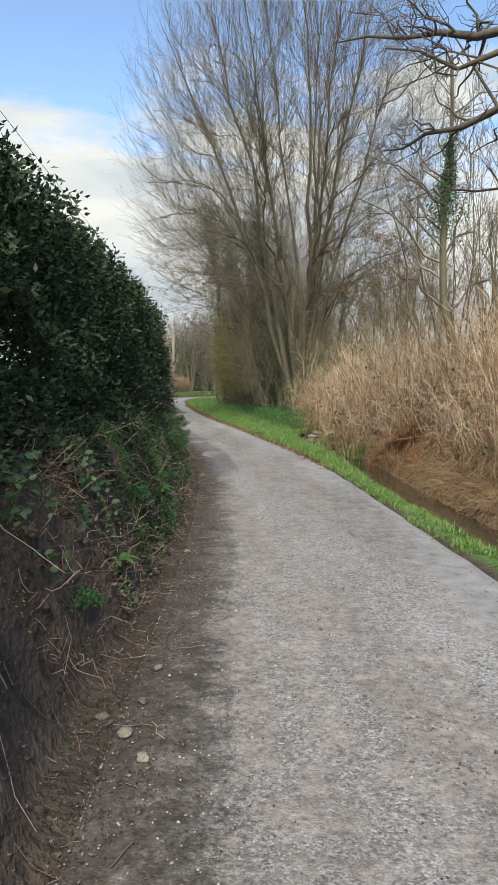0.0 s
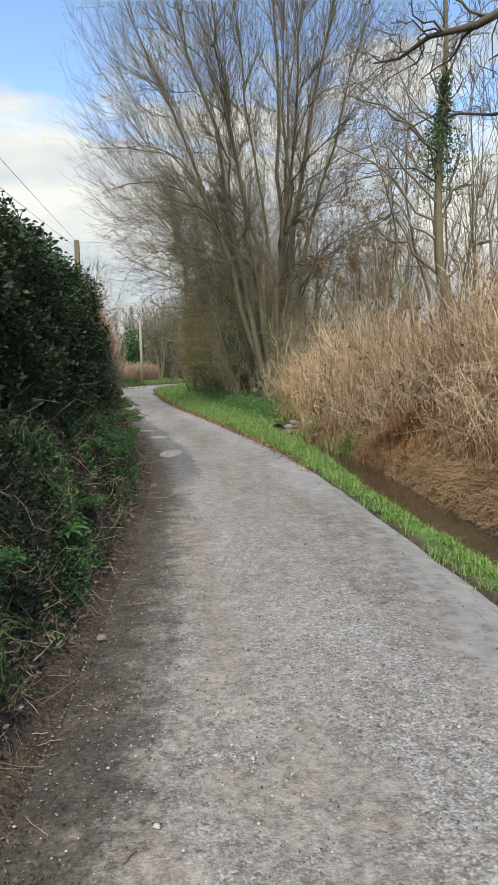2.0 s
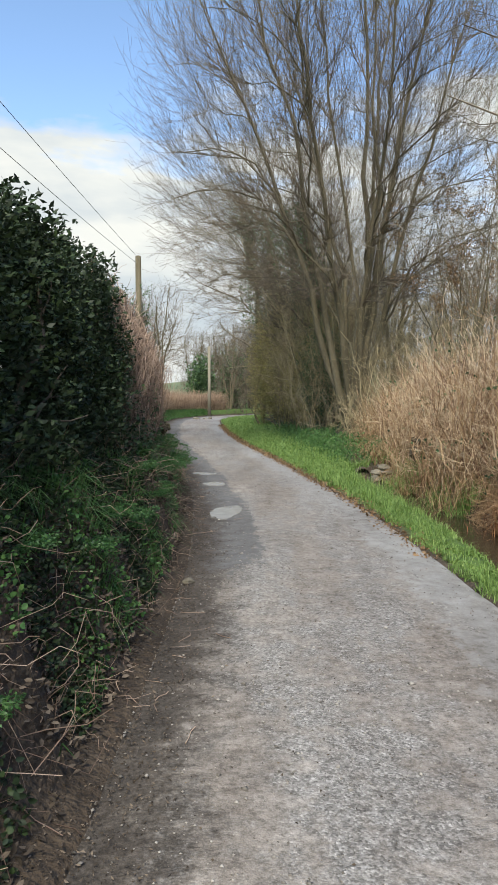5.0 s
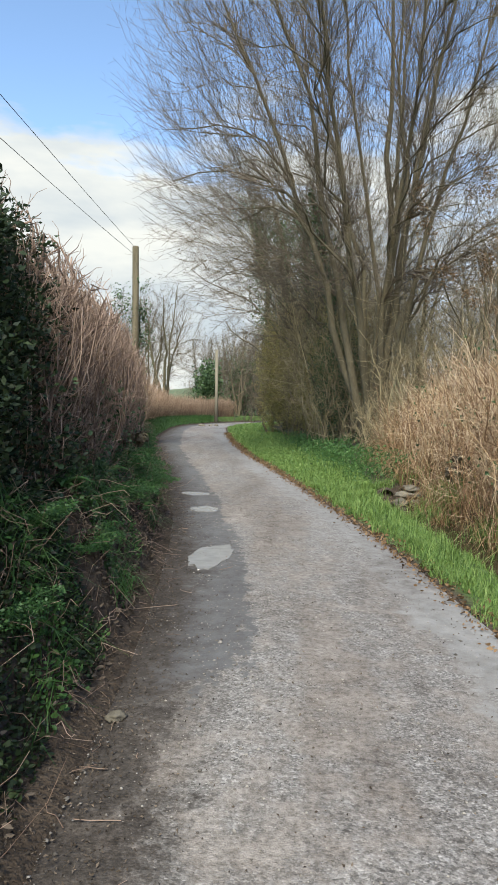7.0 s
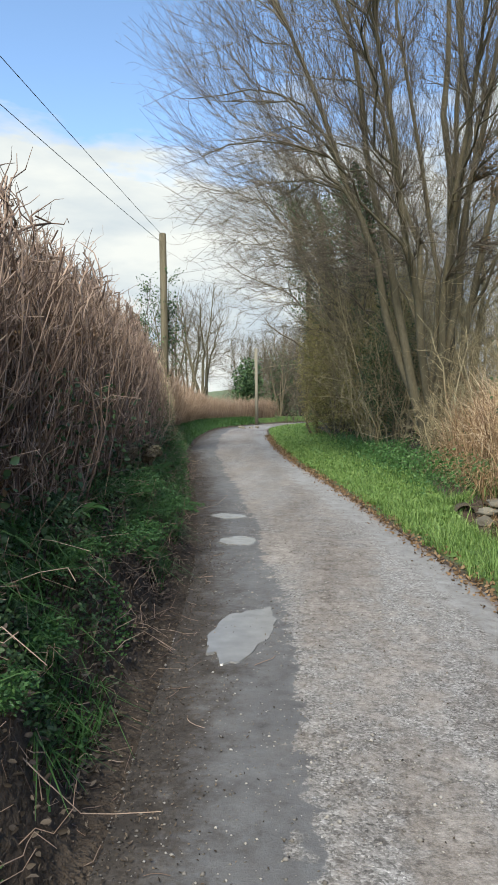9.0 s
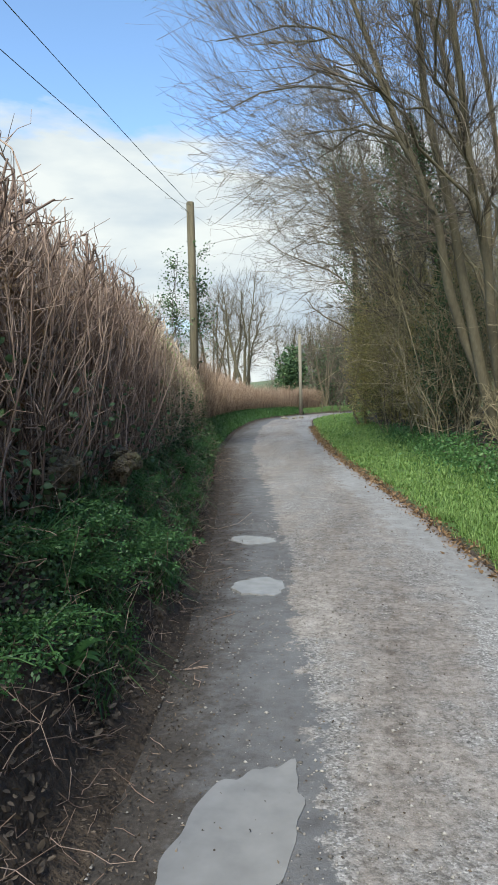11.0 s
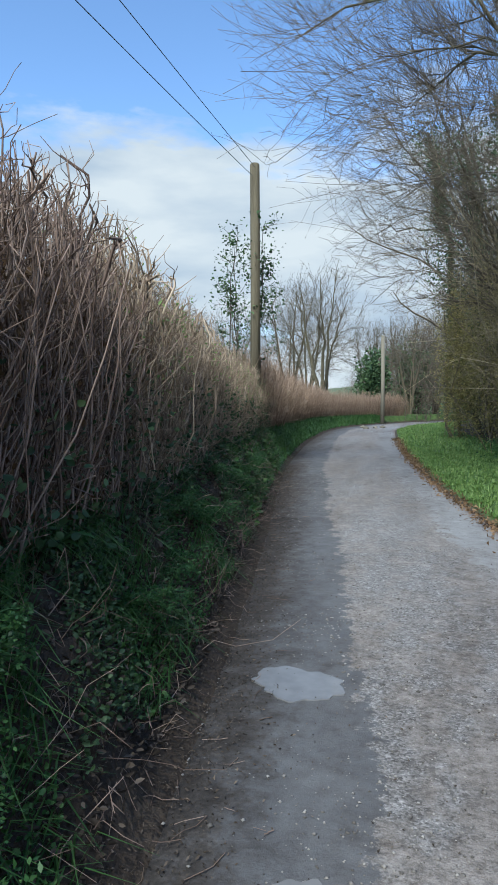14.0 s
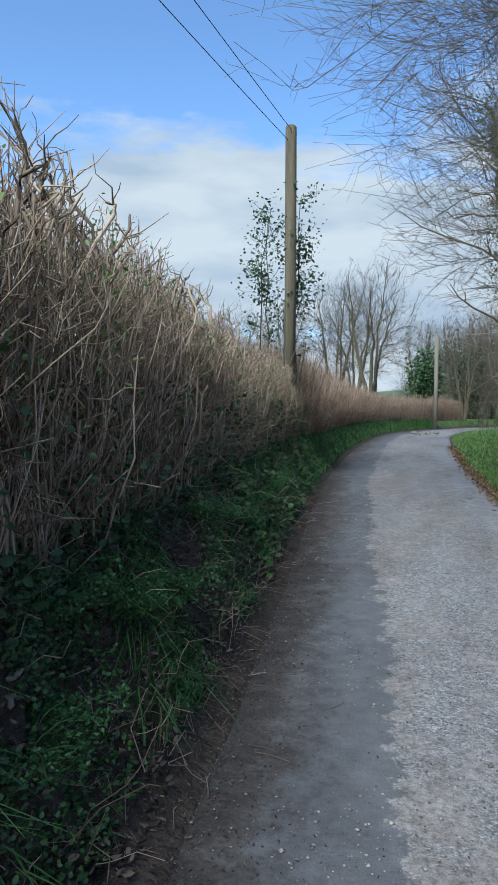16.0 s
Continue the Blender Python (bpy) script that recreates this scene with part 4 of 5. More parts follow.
part("withered_foliage", mesh_from("withered_foliage", *leaves(pk, rng.uniform(0.04, 0.08, len(pk)), -0.2, 0.6), M_RUSSET), russet, "withered russet leaves", kind="stuff")

# oak whose limb reaches over the stream
oak, _ = bare_tree("tree", "gnarled leafless oak leaning over the stream", (6.2, 9.4, 0.5), 3, 9.0, 24, 0.12,
                   [(8, 0.3, 60, 0.45, 12, 6, -0.02), (7, 0.2, 45, 0.45, 7, 4, 0.0), (6, 0.2, 45, 0.45, 4, 3, 0.0)], lean=(-0.2, 0.06), stem_mat=M_DARKBARK, low=3.4, curl=0.3)
for bend in ([(6.0, 9.4, 4.6), (5.0, 9.3, 5.5), (4.1, 9.2, 5.65), (3.4, 9.2, 5.75), (2.9, 9.4, 5.62), (2.4, 9.6, 5.85), (1.9, 9.8, 5.9)],
             [(4.1, 9.2, 5.65), (3.7, 9.5, 6.1), (3.3, 9.9, 6.3), (2.9, 10.2, 6.35), (2.5, 10.5, 6.5), (2.0, 10.7, 6.45), (1.5, 10.9, 6.5)],
             [(4.6, 9.2, 5.6), (4.1, 9.5, 5.2), (3.7, 9.8, 5.25), (3.2, 10.1, 5.05), (2.8, 10.4, 5.1), (2.5, 10.6, 4.95), (2.2, 10.8, 4.9)]):
    ln = np.array([bend]) + rng.normal(size=(1, 7, 3)) * 0.05
    rd = np.array([[0.1, 0.075, 0.06, 0.045, 0.03, 0.02, 0.01]])
    l2, r2 = sprout(ln, rd, 16, 0.25, 1.0, 50, 0.3, 7, 0.35, 0.0, 0.4, floor=0.004)
    l3, r3 = sprout(l2, r2, 6, 0.2, 1.0, 45, 0.45, 5, 0.3, 0.0, 0.5, floor=0.0028)
    part("limb", mesh_from("limb", *join(tubes(ln, rd, 8), tubes(l2, r2, 8)), M_DARKBARK, True), oak, "gnarled limb reaching over the lane")
    part("twig_growth", mesh_from("twig_growth", *tubes(l3, r3, 3), M_DARKBARK), oak, kind="stuff")

# ---- generic leafy masses ----
def leafy_mass(name, label, category, at, size, n, leaf, mat, up=0.2, narrow=0.5, stems=5, stem_mat=None, lift=0.0, seed=0.0, group=""):
    """A shrub: stems from the ground and a lumpy, gappy cloud of leaves in an ellipsoid."""
    b = thing(name, label, category, at, group)
    d = unit(rng.normal(size=(n, 3)))
    rad = rng.uniform(0, 1, n) ** 0.42
    rad *= 1 + 0.28 * lumps(d[:, 0] * 2 + d[:, 2], d[:, 1] * 2 - d[:, 2] * 1.5, 2.2, seed) + 0.12 * lumps(d[:, 0] * 2 - d[:, 2] * 2, d[:, 1] * 2, 5.5, seed + 2)
    p = np.array(at)[None] + np.array([0, 0, lift + size[2] / 2]) + d * rad[:, None] * np.array(size)[None] / 2
    hole = lumps(p[:, 0], p[:, 2] + p[:, 1], 2.6, seed + 1) < -0.5
    p = p[~hole]
    p[:, 2] = np.maximum(p[:, 2], ground_z(p[:, 0], p[:, 1]) + 0.03)
    part("foliage", mesh_from("foliage", *leaves(p, rng.uniform(0.6, 1.3, len(p)) * leaf, up, narrow), mat), b, kind="stuff")
    for i in range(stems):
        a = rng.uniform(0, 6.28)
        s = np.array([[at[0] + 0.15 * size[0] * math.cos(a), at[1] + 0.15 * size[1] * math.sin(a), at[2] - 0.15]])
        w = np.array([[0.25 * math.cos(a) * size[0] / size[2], 0.25 * math.sin(a) * size[1] / size[2], 1.0]])
        ln = bend_lines(s, w, (lift + size[2]) * rng.uniform(0.7, 0.9), 7, 0.08)
        rd = np.linspace(0.035, 0.01, 7)[None] * rng.uniform(0.7, 1.2) * max(1.0, size[2] / 3)
        l2, r2 = sprout(ln, rd, 9, 0.25, 1.0, 45, 0.35, 4, 0.15)
        part("stem", mesh_from("stem", *join(tubes(ln, rd, 6), tubes(l2, r2, 6)), stem_mat or M_BARK, True), b)
    return b


def gz(x, y):
    return float(ground_z(x, y))


leafy_mass("holly_bush", "dark green glossy holly growing under the tall tree", "bush", (2.1, 31.5, gz(2.1, 31.5)), (1.9, 2.2, 3.6), 9000, 0.07, M_IVY, seed=1.0, lift=0.5)
for x, y, s, sd in ((-0.1, 43.5, (1.9, 3.0, 6.0), 0.5), (0.9, 41.0, (2.0, 3.4, 6.0), 2.0), (1.7, 36.8, (1.7, 2.6, 4.2), 3.0), (2.4, 34.0, (1.8, 2.2, 5.2), 4.0)):
    leafy_mass("golden_shrub", "tall yellowish green shrub at the edge of the verge", "shrub", (x, y, gz(x, y)), s, 16000, 0.075, M_YEW, 0.1, 0.6, stems=3, seed=sd, group="yellowish shrubs along the verge")
leafy_mass("olive_shrub", "tall twiggy olive-green shrub under the trees", "shrub", (2.4, 40.0, gz(2.4, 40.0)), (3.2, 6.0, 8.5), 16000, 0.075, M_YEW, 0.3, 0.4, 7, M_SCRUB, seed=6.0)
leafy_mass("olive_shrub", "tall twiggy olive-green shrub under the trees", "shrub", (1.4, 45.5, gz(1.4, 45.5)), (3.0, 4.0, 8.0), 12000, 0.08, M_YEW, 0.3, 0.4, 7, M_SCRUB, seed=7.0)
# ivy-clad leaning trunks
def ivy_tree(x, y, h, lean, n, w, sd, lo=0.25, hi=1.0):
    b = thing("ivy_clad_tree", "leaning trunk thickly clad in dark ivy", "tree", (x, y, gz(x, y)), "ivy-clad trunks")
    ln = bend_lines(np.array([[x, y, gz(x, y) - 0.2]]), np.array([[lean[0], lean[1], 1.0]]), h, 9, 0.05)
    rd = np.linspace(0.2, 0.06, 9)[None] * min(1.0, w / 0.5)
    part("trunk", mesh_from("trunk", *tubes(ln, rd, 9), M_BARK, True), b)
    l2, r2 = sprout(ln, rd, 24, 0.3, 1.0, 55, 0.32, 6, 0.2, 0.05, 0.4)
    l3, r3 = sprout(l2, r2, 8, 0.2, 1.0, 40, 0.45, 4, 0.2, 0.0, 0.5, floor=0.004)
    l4, r4 = sprout(l3, r3, 5, 0.2, 1.0, 40, 0.5, 3, 0.2, 0.0, 0.6, floor=0.0035)
    part("crown", mesh_from("crown", *join(tubes(l2, r2, 4), tubes(l3, r3, 4)), M_BARKTWIG), b, kind="stuff")
    part("brushwood", mesh_from("brushwood", *tubes(l4, r4, 3), M_BARKTWIG), b, kind="stuff")
    t = rng.uniform(lo, hi, n) * 8
    i = np.minimum(t.astype(int), 7); f = (t - i)[:, None]
    p = ln[0][i] * (1 - f) + ln[0][i + 1] * f + rng.normal(size=(n, 3)) * w * (0.6 + 0.4 * np.sin(t * 1.7 + sd))[:, None]
    part("ivy", mesh_from("ivy", *leaves(p, rng.uniform(0.06, 0.12, n) * (1.0 if w > 0.3 else 0.5), -0.2, 0.8), M_IVY), b, kind="stuff")
    return b


ivy_tree(0.7, 46.5, 12.0, (-0.20, -0.05), 8000, 0.55, 0.0)
ivy_tree(1.6, 44.0, 11.0, (-0.24, 0.0), 8000, 0.5, 1.5)
ivy_tree(2.6, 38.5, 9.5, (-0.16, -0.06), 5000, 0.4, 3.0)
ivy_tree(2.9, 33.0, 8.0, (-0.22, -0.05), 3500, 0.35, 4.0)
ivy_tree(5.1, 15.0, 8.0, (-0.03, 0.05), 3800, 0.28, 0.8, 0.56, 0.8)

# tangled twiggy undergrowth left of the tall tree
def scrub(x, y, w, h, n, mat, label, group):
    b = thing("scrub", label, "shrub", (x, y, gz(x, y)), group)
    px, py = x + rng.normal(size=n) * w * 0.3, y + rng.normal(size=n) * w * 0.4
    ln = bend_lines(np.stack([px, py, ground_z(px, py) - 0.1], 1), np.stack([rng.normal(size=n) * 0.17, rng.normal(size=n) * 0.2, np.ones(n)], 1), h * rng.uniform(0.55, 1.0, n), 7, 0.2, 0.08)
    rd = rng.uniform(0.008, 0.022, (n, 1)) * np.linspace(1, 0.4, 7)[None]
    l2, r2 = sprout(ln, rd, 9, 0.2, 1.0, 45, 0.36, 4, 0.3, 0.0, 0.6, floor=0.004)
    l3, r3 = sprout(l2, r2, 4, 0.2, 1.0, 45, 0.5, 3, 0.3, 0.0, 0.6, floor=0.003)
    part("stem_growth", mesh_from("stem_growth", *tubes(ln, rd, 4), mat), b, kind="stuff")
    part("brushwood", mesh_from("brushwood", *join(tubes(l2, r2, 3), tubes(l3, r3, 3)), mat), b, kind="stuff")
    return b


G_SC = "leafless scrub round the tall tree"
for x, y, w, h, n in ((3.4, 31.0, 2.2, 6.5, 34), (3.5, 34.5, 2.2, 7.5, 34), (3.3, 38.0, 2.4, 8.0, 34), (2.8, 42.0, 2.4, 8.5, 34), (2.2, 46.0, 2.6, 9.0, 34), (2.2, 33.4, 1.7, 6.4, 26), (2.0, 36.6, 1.8, 7.0, 28), (2.1, 31.0, 1.2, 5.6, 20), (4.4, 26.4, 2.2, 3.0, 60), (5.2, 29.5, 2.5, 4.5, 60), (3.2, 26.4, 1.6, 1.7, 40)):
    scrub(x, y, w, h, n, M_SCRUB, "tangled leafless grey-brown scrub beneath the trees", G_SC)

# ---- bramble thicket on the far side of the stream ----
def thicket(x, y, w, d, h, canes, straw, label="tangled thicket of dead brown bramble canes above the stream"):
    b = thing("thicket", label, "thicket", (x, y, gz(x, y)), "thicket along the stream")
    px, py = x + rng.uniform(-0.5, 0.5, canes) * w, y + rng.uniform(-0.5, 0.5, canes) * d
    way = np.stack([rng.normal(size=canes) * 0.24, rng.normal(size=canes) * 0.26, np.ones(canes)], 1)
    rise = 0.42 + 0.6 * np.clip((px - x) / w + 0.5, 0, 1)
    ln = bend_lines(np.stack([px, py, ground_z(px, py) - 0.05], 1), way, h * rise * rng.uniform(0.45, 1.1, canes), 7, 0.13, 0.06)
    ln = ln[(ln[..., 0] - RIGHT(ln[..., 1]) - VERGE(ln[..., 1])).min(1) > 0.7]
    ln = ln[lumps(ln[:, 0, 0], ln[:, 0, 1], 2.7, 3.3) + 0.3 * rng.uniform(-1, 1, len(ln)) > -0.42]
    swell = 1 + 0.3 * lumps(ln[:, 0, 0], ln[:, 0, 1], 1.9, 0.6)
    ln[..., 2] = ln[:, :1, 2] + (ln[..., 2] - ln[:, :1, 2]) * swell[:, None]
    canes = len(ln)
    rd = rng.uniform(0.004, 0.010, (canes, 1)) * np.linspace(1, 0.4, 7)[None]
    l2, r2 = sprout(ln, rd, 6, 0.1, 1.0, 34, 0.3, 4, 0.25, 0.12, 0.6, floor=0.003)
    l2, r2 = inside(l2, r2, (l2[..., 0] - RIGHT(l2[..., 1]) - VERGE(l2[..., 1])).min(1) > 0.75)
    l3, r3 = sprout(l2[::3], r2[::3], 2, 0.2, 1.0, 50, 0.5, 3, 0.3, -0.1, 0.6, floor=0.0025)
    part("cane_growth", mesh_from("cane_growth", *tubes(ln, rd, 4), M_CANE), b, kind="stuff")
    nf = 1300
    xf, yf = x + rng.uniform(-0.5, 0.5, nf) * w, y + rng.uniform(-0.5, 0.5, nf) * d
    zf = ground_z(xf, yf) + h * 0.8 * (0.42 + 0.6 * ((xf - x) / w + 0.5)) * rng.uniform(0.02, 1, nf)
    keep = xf - RIGHT(yf) - VERGE(yf) > 0.85
    extra = litter_twigs(np.stack([xf, yf, zf], 1)[keep], rng.uniform(0.2, 0.7, nf)[keep], rng.uniform(0.0025, 0.0055, nf)[keep], 1.3, 4, 0.5)
    part("brushwood", mesh_from("brushwood", *join(tubes(l2, r2, 3), tubes(l3, r3, 3), extra), M_CANE), b, kind="stuff")
    if straw:
        qx, qy = x + rng.uniform(-0.52, 0.3, straw) * w, y + rng.uniform(-0.5, 0.5, straw) * d
        zz = ground_z(qx, qy)
        part("dead_grass", mesh_from("dead_grass", *blades(np.stack([qx, qy, zz], 1), rng.uniform(0.2, 0.65, straw), 0.010, 1.3, 0.9, heading=np.array([-0.5, -0.2, 0])), M_STRAW), b, "bleached dead grass", kind="stuff")
    pale = 170
    px, py = x + rng.uniform(-0.42, 0.3, pale) * w, y + rng.uniform(-0.5, 0.5, pale) * d
    lp = bend_lines(np.stack([px, py, ground_z(px, py) - 0.05], 1), np.stack([rng.normal(size=pale) * 0.22, rng.normal(size=pale) * 0.25, np.ones(pale)], 1), h * rng.uniform(0.3, 0.75, pale), 6, 0.12, 0.06)
    part("pale_stalk_growth", mesh_from("pale_stalk_growth", *tubes(lp, rng.uniform(0.006, 0.012, (pale, 1)) * np.linspace(1, 0.5, 6)[None], 4), M_STRAW), b, "bleached standing stalks", kind="stuff")
    q = rng.integers(0, len(l2), 1500)
    pp = l2[q, 2] + rng.normal(size=(1500, 3)) * 0.15
    pp = pp[lumps(pp[:, 1], pp[:, 2] * 1.3, 2.1, x + y) > 0.34]
    moss = l2[rng.integers(0, len(l2), 900), 1] + rng.normal(size=(900, 3)) * 0.1
    moss = moss[lumps(moss[:, 1] * 1.2, moss[:, 2], 2.4, x - y) > 0.3]
    part("olive_foliage", mesh_from("olive_foliage", *leaves(moss, rng.uniform(0.02, 0.05, len(moss)), 0.2, 0.5), M_YEW), b, "olive new leaves among the canes", kind="stuff")
    part("bramble_foliage", mesh_from("bramble_foliage", *leaves(pp, rng.uniform(0.04, 0.09, len(pp)), 0.1, 0.7), M_IVY), b, "scattered green bramble leaves", kind="stuff")
    return b


for y, x, w, h in ((-1.5, 4.9, 2.6, 2.4), (2.0, 4.9, 2.6, 2.5), (5.5, 4.9, 2.6, 2.6), (8.5, 4.9, 2.5, 2.7), (11.0, 4.9, 2.4, 2.8), (13.2, 4.9, 2.4, 2.8), (15.4, 4.6, 2.4, 2.9), (17.6, 4.2, 2.4, 2.7), (19.8, 3.9, 2.4, 2.4), (22.0, 3.7, 2.2, 2.0), (24.2, 3.6, 2.0, 1.7), (26.2, 3.7, 1.8, 1.4)):
    thicket(x, y, w, 2.6, h * 1.1, 240 if y > 6 else 40, 2600 if y > 6 else 800)
for y, x in ((12.5, 7.5), (16.5, 7.2), (20.5, 6.8), (9.0, 7.6)):
    thicket(x, y, 3.0, 4.4, 3.3, 170, 0, "tall tangled thicket of dead brown stems behind the stream")

# ---- verge grass, bank plants ----
def stuff(name, me, label, category):
    return tagged(new(name, me), label, category, kind="stuff")


def verge_points(n, y0, y1, lo, hi):
    y = y0 + (y1 - y0) * rng.uniform(0, 1, n)
    v = VERGE(y)
    r = lo + (np.where(hi > 0, hi, v) - lo) * rng.uniform(0, 1, n)
    r = np.maximum(r, 0.11 * lumps(y, y, 3.2, 2.0) + 0.05 * lumps(y, y, 9.0, 1.0) - 0.01 + 0.08 * sstep(13, 18, y))
    x = RIGHT(y) + r
    thick = lumps(x * 2.0, y, 2.6, 3.0) + 0.6 * lumps(x * 3, y * 2.3, 3.1, 1.0) + 0.45 * rng.uniform(-1, 1, n) + 0.5 * sstep(0.05, 0.25, r)
    x, y = x[thick > 0.08], y[thick > 0.08]
    return np.stack([x, y, ground_z(x, y)], 1)


g1 = verge_points(40000, 2.5, 22, -0.05, 0)
g2 = verge_points(36000, 20, 36, 0.1, 0)
g3 = verge_points(16000, 36, 66, 0.05, 0)
stuff("grass", mesh_from("grass", *join(blades(g1, rng.gamma(3.0, 0.016, len(g1)) * (1 + 0.8 * sstep(12, 18, g1[:, 1])), 0.007, 1.2), blades(g2, rng.uniform(0.04, 0.12, len(g2)), 0.011, 1.2), blades(g3, rng.uniform(0.05, 0.14, len(g3)), 0.022, 1.2)), M_GRASS),
      "short bright green grass on the roadside verge", "grass")
c1 = verge_points(6000, 2.5, 22, 0.08, 0)
c2 = verge_points(9000, 20, 40, 0.1, 0)
c2 = c2[lumps(c2[:, 0], c2[:, 1], 2.0, 1.0) > -0.1]
stuff("clover", mesh_from("clover", *join(leaves(c1 + np.array([0, 0, 0.03]), rng.uniform(0.01, 0.024, len(c1)), 0.1, 0.9), leaves(c2 + np.array([0, 0, 0.05]), rng.uniform(0.025, 0.06, len(c2)), 0.1, 0.9)), M_GRASS),
      "low broad-leaved weeds among the verge grass", "weeds")


def tuft(name, label, category, x, y, n, size, spread, mat, group, leafy=True, z=None, wide=0.55):
    """A clump of soft leaves on stalks."""
    z = gz(x, y) if z is None else z
    b = thing(name, label, category, (x, y, z), group)
    px, py = x + rng.normal(size=n) * spread, y + rng.normal(size=n) * spread
    pz = ground_z(px, py)
    if leafy:
        hgt = rng.uniform(0.15, 1.0, n) * size
        p = np.stack([px, py, pz + hgt], 1)
        part("foliage", mesh_from("foliage", *leaves(p, rng.uniform(0.03, 0.075, n) * (0.6 + size), 0.1, wide, oval=True), mat), b, kind="stuff")
        s = np.stack([px[::4], py[::4], pz[::4] - 0.02], 1)
        ln = bend_lines(s, np.stack([rng.normal(size=len(s)) * 0.2, rng.normal(size=len(s)) * 0.2, np.ones(len(s))], 1), hgt[::4], 3, 0.1)
        part("stalk_growth", mesh_from("stalk_growth", *tubes(ln, np.full((len(s), 3), 0.003), 3), mat), b, kind="stuff")
    else:
        part("blade_growth", mesh_from("blade_growth", *blades(np.stack([px, py, pz - 0.01], 1), rng.uniform(0.5, 1.1, n) * size, 0.013, 1.1, 0.6), mat), b, kind="stuff")
    return b


# green herbs at the foot of the scrub beyond the stream's end
for x, y, s in ((2.5, 23.4, 0.45), (2.2, 25.0, 0.5), (2.0, 26.6, 0.5), (1.8, 28.2, 0.5), (2.7, 22.2, 0.4), (1.6, 30.0, 0.45), (1.5, 32.0, 0.4), (1.3, 34.5, 0.4), (1.2, 37.0, 0.4)):
    tuft("weed_clump", "clump of fresh green weeds at the back of the verge", "weeds", x, y, 700, s, 0.42, M_HERB, "weed clumps on the verge")
tuft("grass_tussock", "pale green grass tussock at the stream's edge", "grass", 2.95, 19.2, 900, 0.55, 0.28, M_GRASS, "", False)
for x, y, s in ((2.15, 21.35, 0.22), (2.95, 21.3, 0.3), (3.1, 20.3, 0.4), (3.05, 17.6, 0.35), (3.2, 16.4, 0.4)):
    tuft("grass_tussock", "green grass tussock beside the stream", "grass", x, y, 420, s, 0.2, M_GRASS, "tussocks beside the stream", False)
tuft("fern", "green fern on the stream bank", "fern", 4.1, 15.4, 300, 0.8, 0.22, M_HERB, "", True, wide=0.3)
tuft("dead_fern", "collapsed clump of rusty dead fern fronds", "fern", 3.72, 13.9, 1100, 0.75, 0.15, M_RUST, "rusty dead ferns", False)
tuft("dead_fern", "collapsed clump of rusty dead fern fronds", "fern", 3.5, 14.8, 500, 0.45, 0.2, M_RUST, "rusty dead ferns", False)
tuft("dead_fern", "collapsed clump of rusty dead fern fronds", "fern", 3.6, 12.9, 400, 0.4, 0.2, M_RUST, "rusty dead ferns", False)

# straw and fallen reeds along the stream's far edge
m = 20000
sy = rng.uniform(2, 16, m)
sx = RIGHT(sy) + VERGE(sy) + 0.62 + rng.beta(1.2, 2.2, m) * 1.9
sz = ground_z(sx, sy) + rng.uniform(0.0, 0.07, m)
a = rng.uniform(0, 6.28, m)
ln = bend_lines(np.stack([sx, sy, sz], 1), np.stack([np.cos(a), np.sin(a), rng.normal(size=m) * 0.16], 1), rng.uniform(0.08, 0.32, m), 4, 0.35)
ln = ln[(ln[..., 0] - RIGHT(ln[..., 1]) - VERGE(ln[..., 1])).min(1) > 0.66]
m = len(ln)
ln[..., 2] = np.maximum(ln[..., 2], ground_z(ln[..., 0], ln[..., 1]) + 0.006)
stuff("fallen_reeds", mesh_from("fallen_reeds", *tubes(ln, np.full((m, 4), 0.003), 3), M_STRAW), "bleached fallen reeds matted along the stream", "reeds")

# plants that clothe the left bank
def bank_points(n, y0, y1, lo=0.12, hi=0.85):
    y = rng.uniform(y0, y1, n)
    o = lo + (hi - lo) * rng.uniform(0, 1, n) ** 0.85
    x = LEFT(y) - o
    return np.stack([x, y, ground_z(x, y)], 1), o


def cover(y0, y1, n, size, mat, thresh, seed, name, label, lo=0.16, hi=0.9, lift=0.10, narrow=0.75):
    p, o = bank_points(n, y0, y1, lo, hi)
    keep = lumps(p[:, 0] * 1.2, p[:, 1], 2.3, seed) + 0.3 * (o - 0.4) > thresh
    p = p[keep]
    p[:, 2] += rng.uniform(0.0, lift, len(p))
    p[:, 0] += rng.uniform(0.0, lift * 0.5, len(p))
    return stuff(name, mesh_from(name, *leaves(p, rng.uniform(0.6, 1.35, len(p)) * size, 0.05, narrow, heading=np.array([0.45, 0, 0.2]), oval=True), mat), label, "plants")


cover(-6, 5.5, 5000, 0.05, M_IVY, 0.15, 0.5, "bank_ivy", "sparse ivy on the bare earth bank", 0.35)
# This stretch takes the darker leaf; shade is put into its colour.
cover(5.0, 13, 52000, 0.026, M_SHADED_LAUREL, -0.2, 0.9, "bank_ivy", "ivy and weeds covering the roadside bank")
cover(4.5, 13, 26000, 0.028, M_HERB, 0.05, 2.9, "bank_herbs", "fresh green weeds on the roadside bank")
cover(12, 24, 80000, 0.022, M_IVY, 0.0, 1.9, "bank_ivy", "ivy and weeds covering the roadside bank", 0.2)
cover(12, 24, 66000, 0.020, M_HERB, 0.05, 3.9, "bank_herbs", "fresh green weeds on the roadside bank", 0.2)
cover(24, 32, 14000, 0.06, M_IVY, -0.3, 2.2, "bank_ivy", "ivy and weeds covering the roadside bank")
cover(24, 33, 14000, 0.07, M_HERB, -0.2, 4.9, "bank_herbs", "fresh green weeds on the roadside bank")

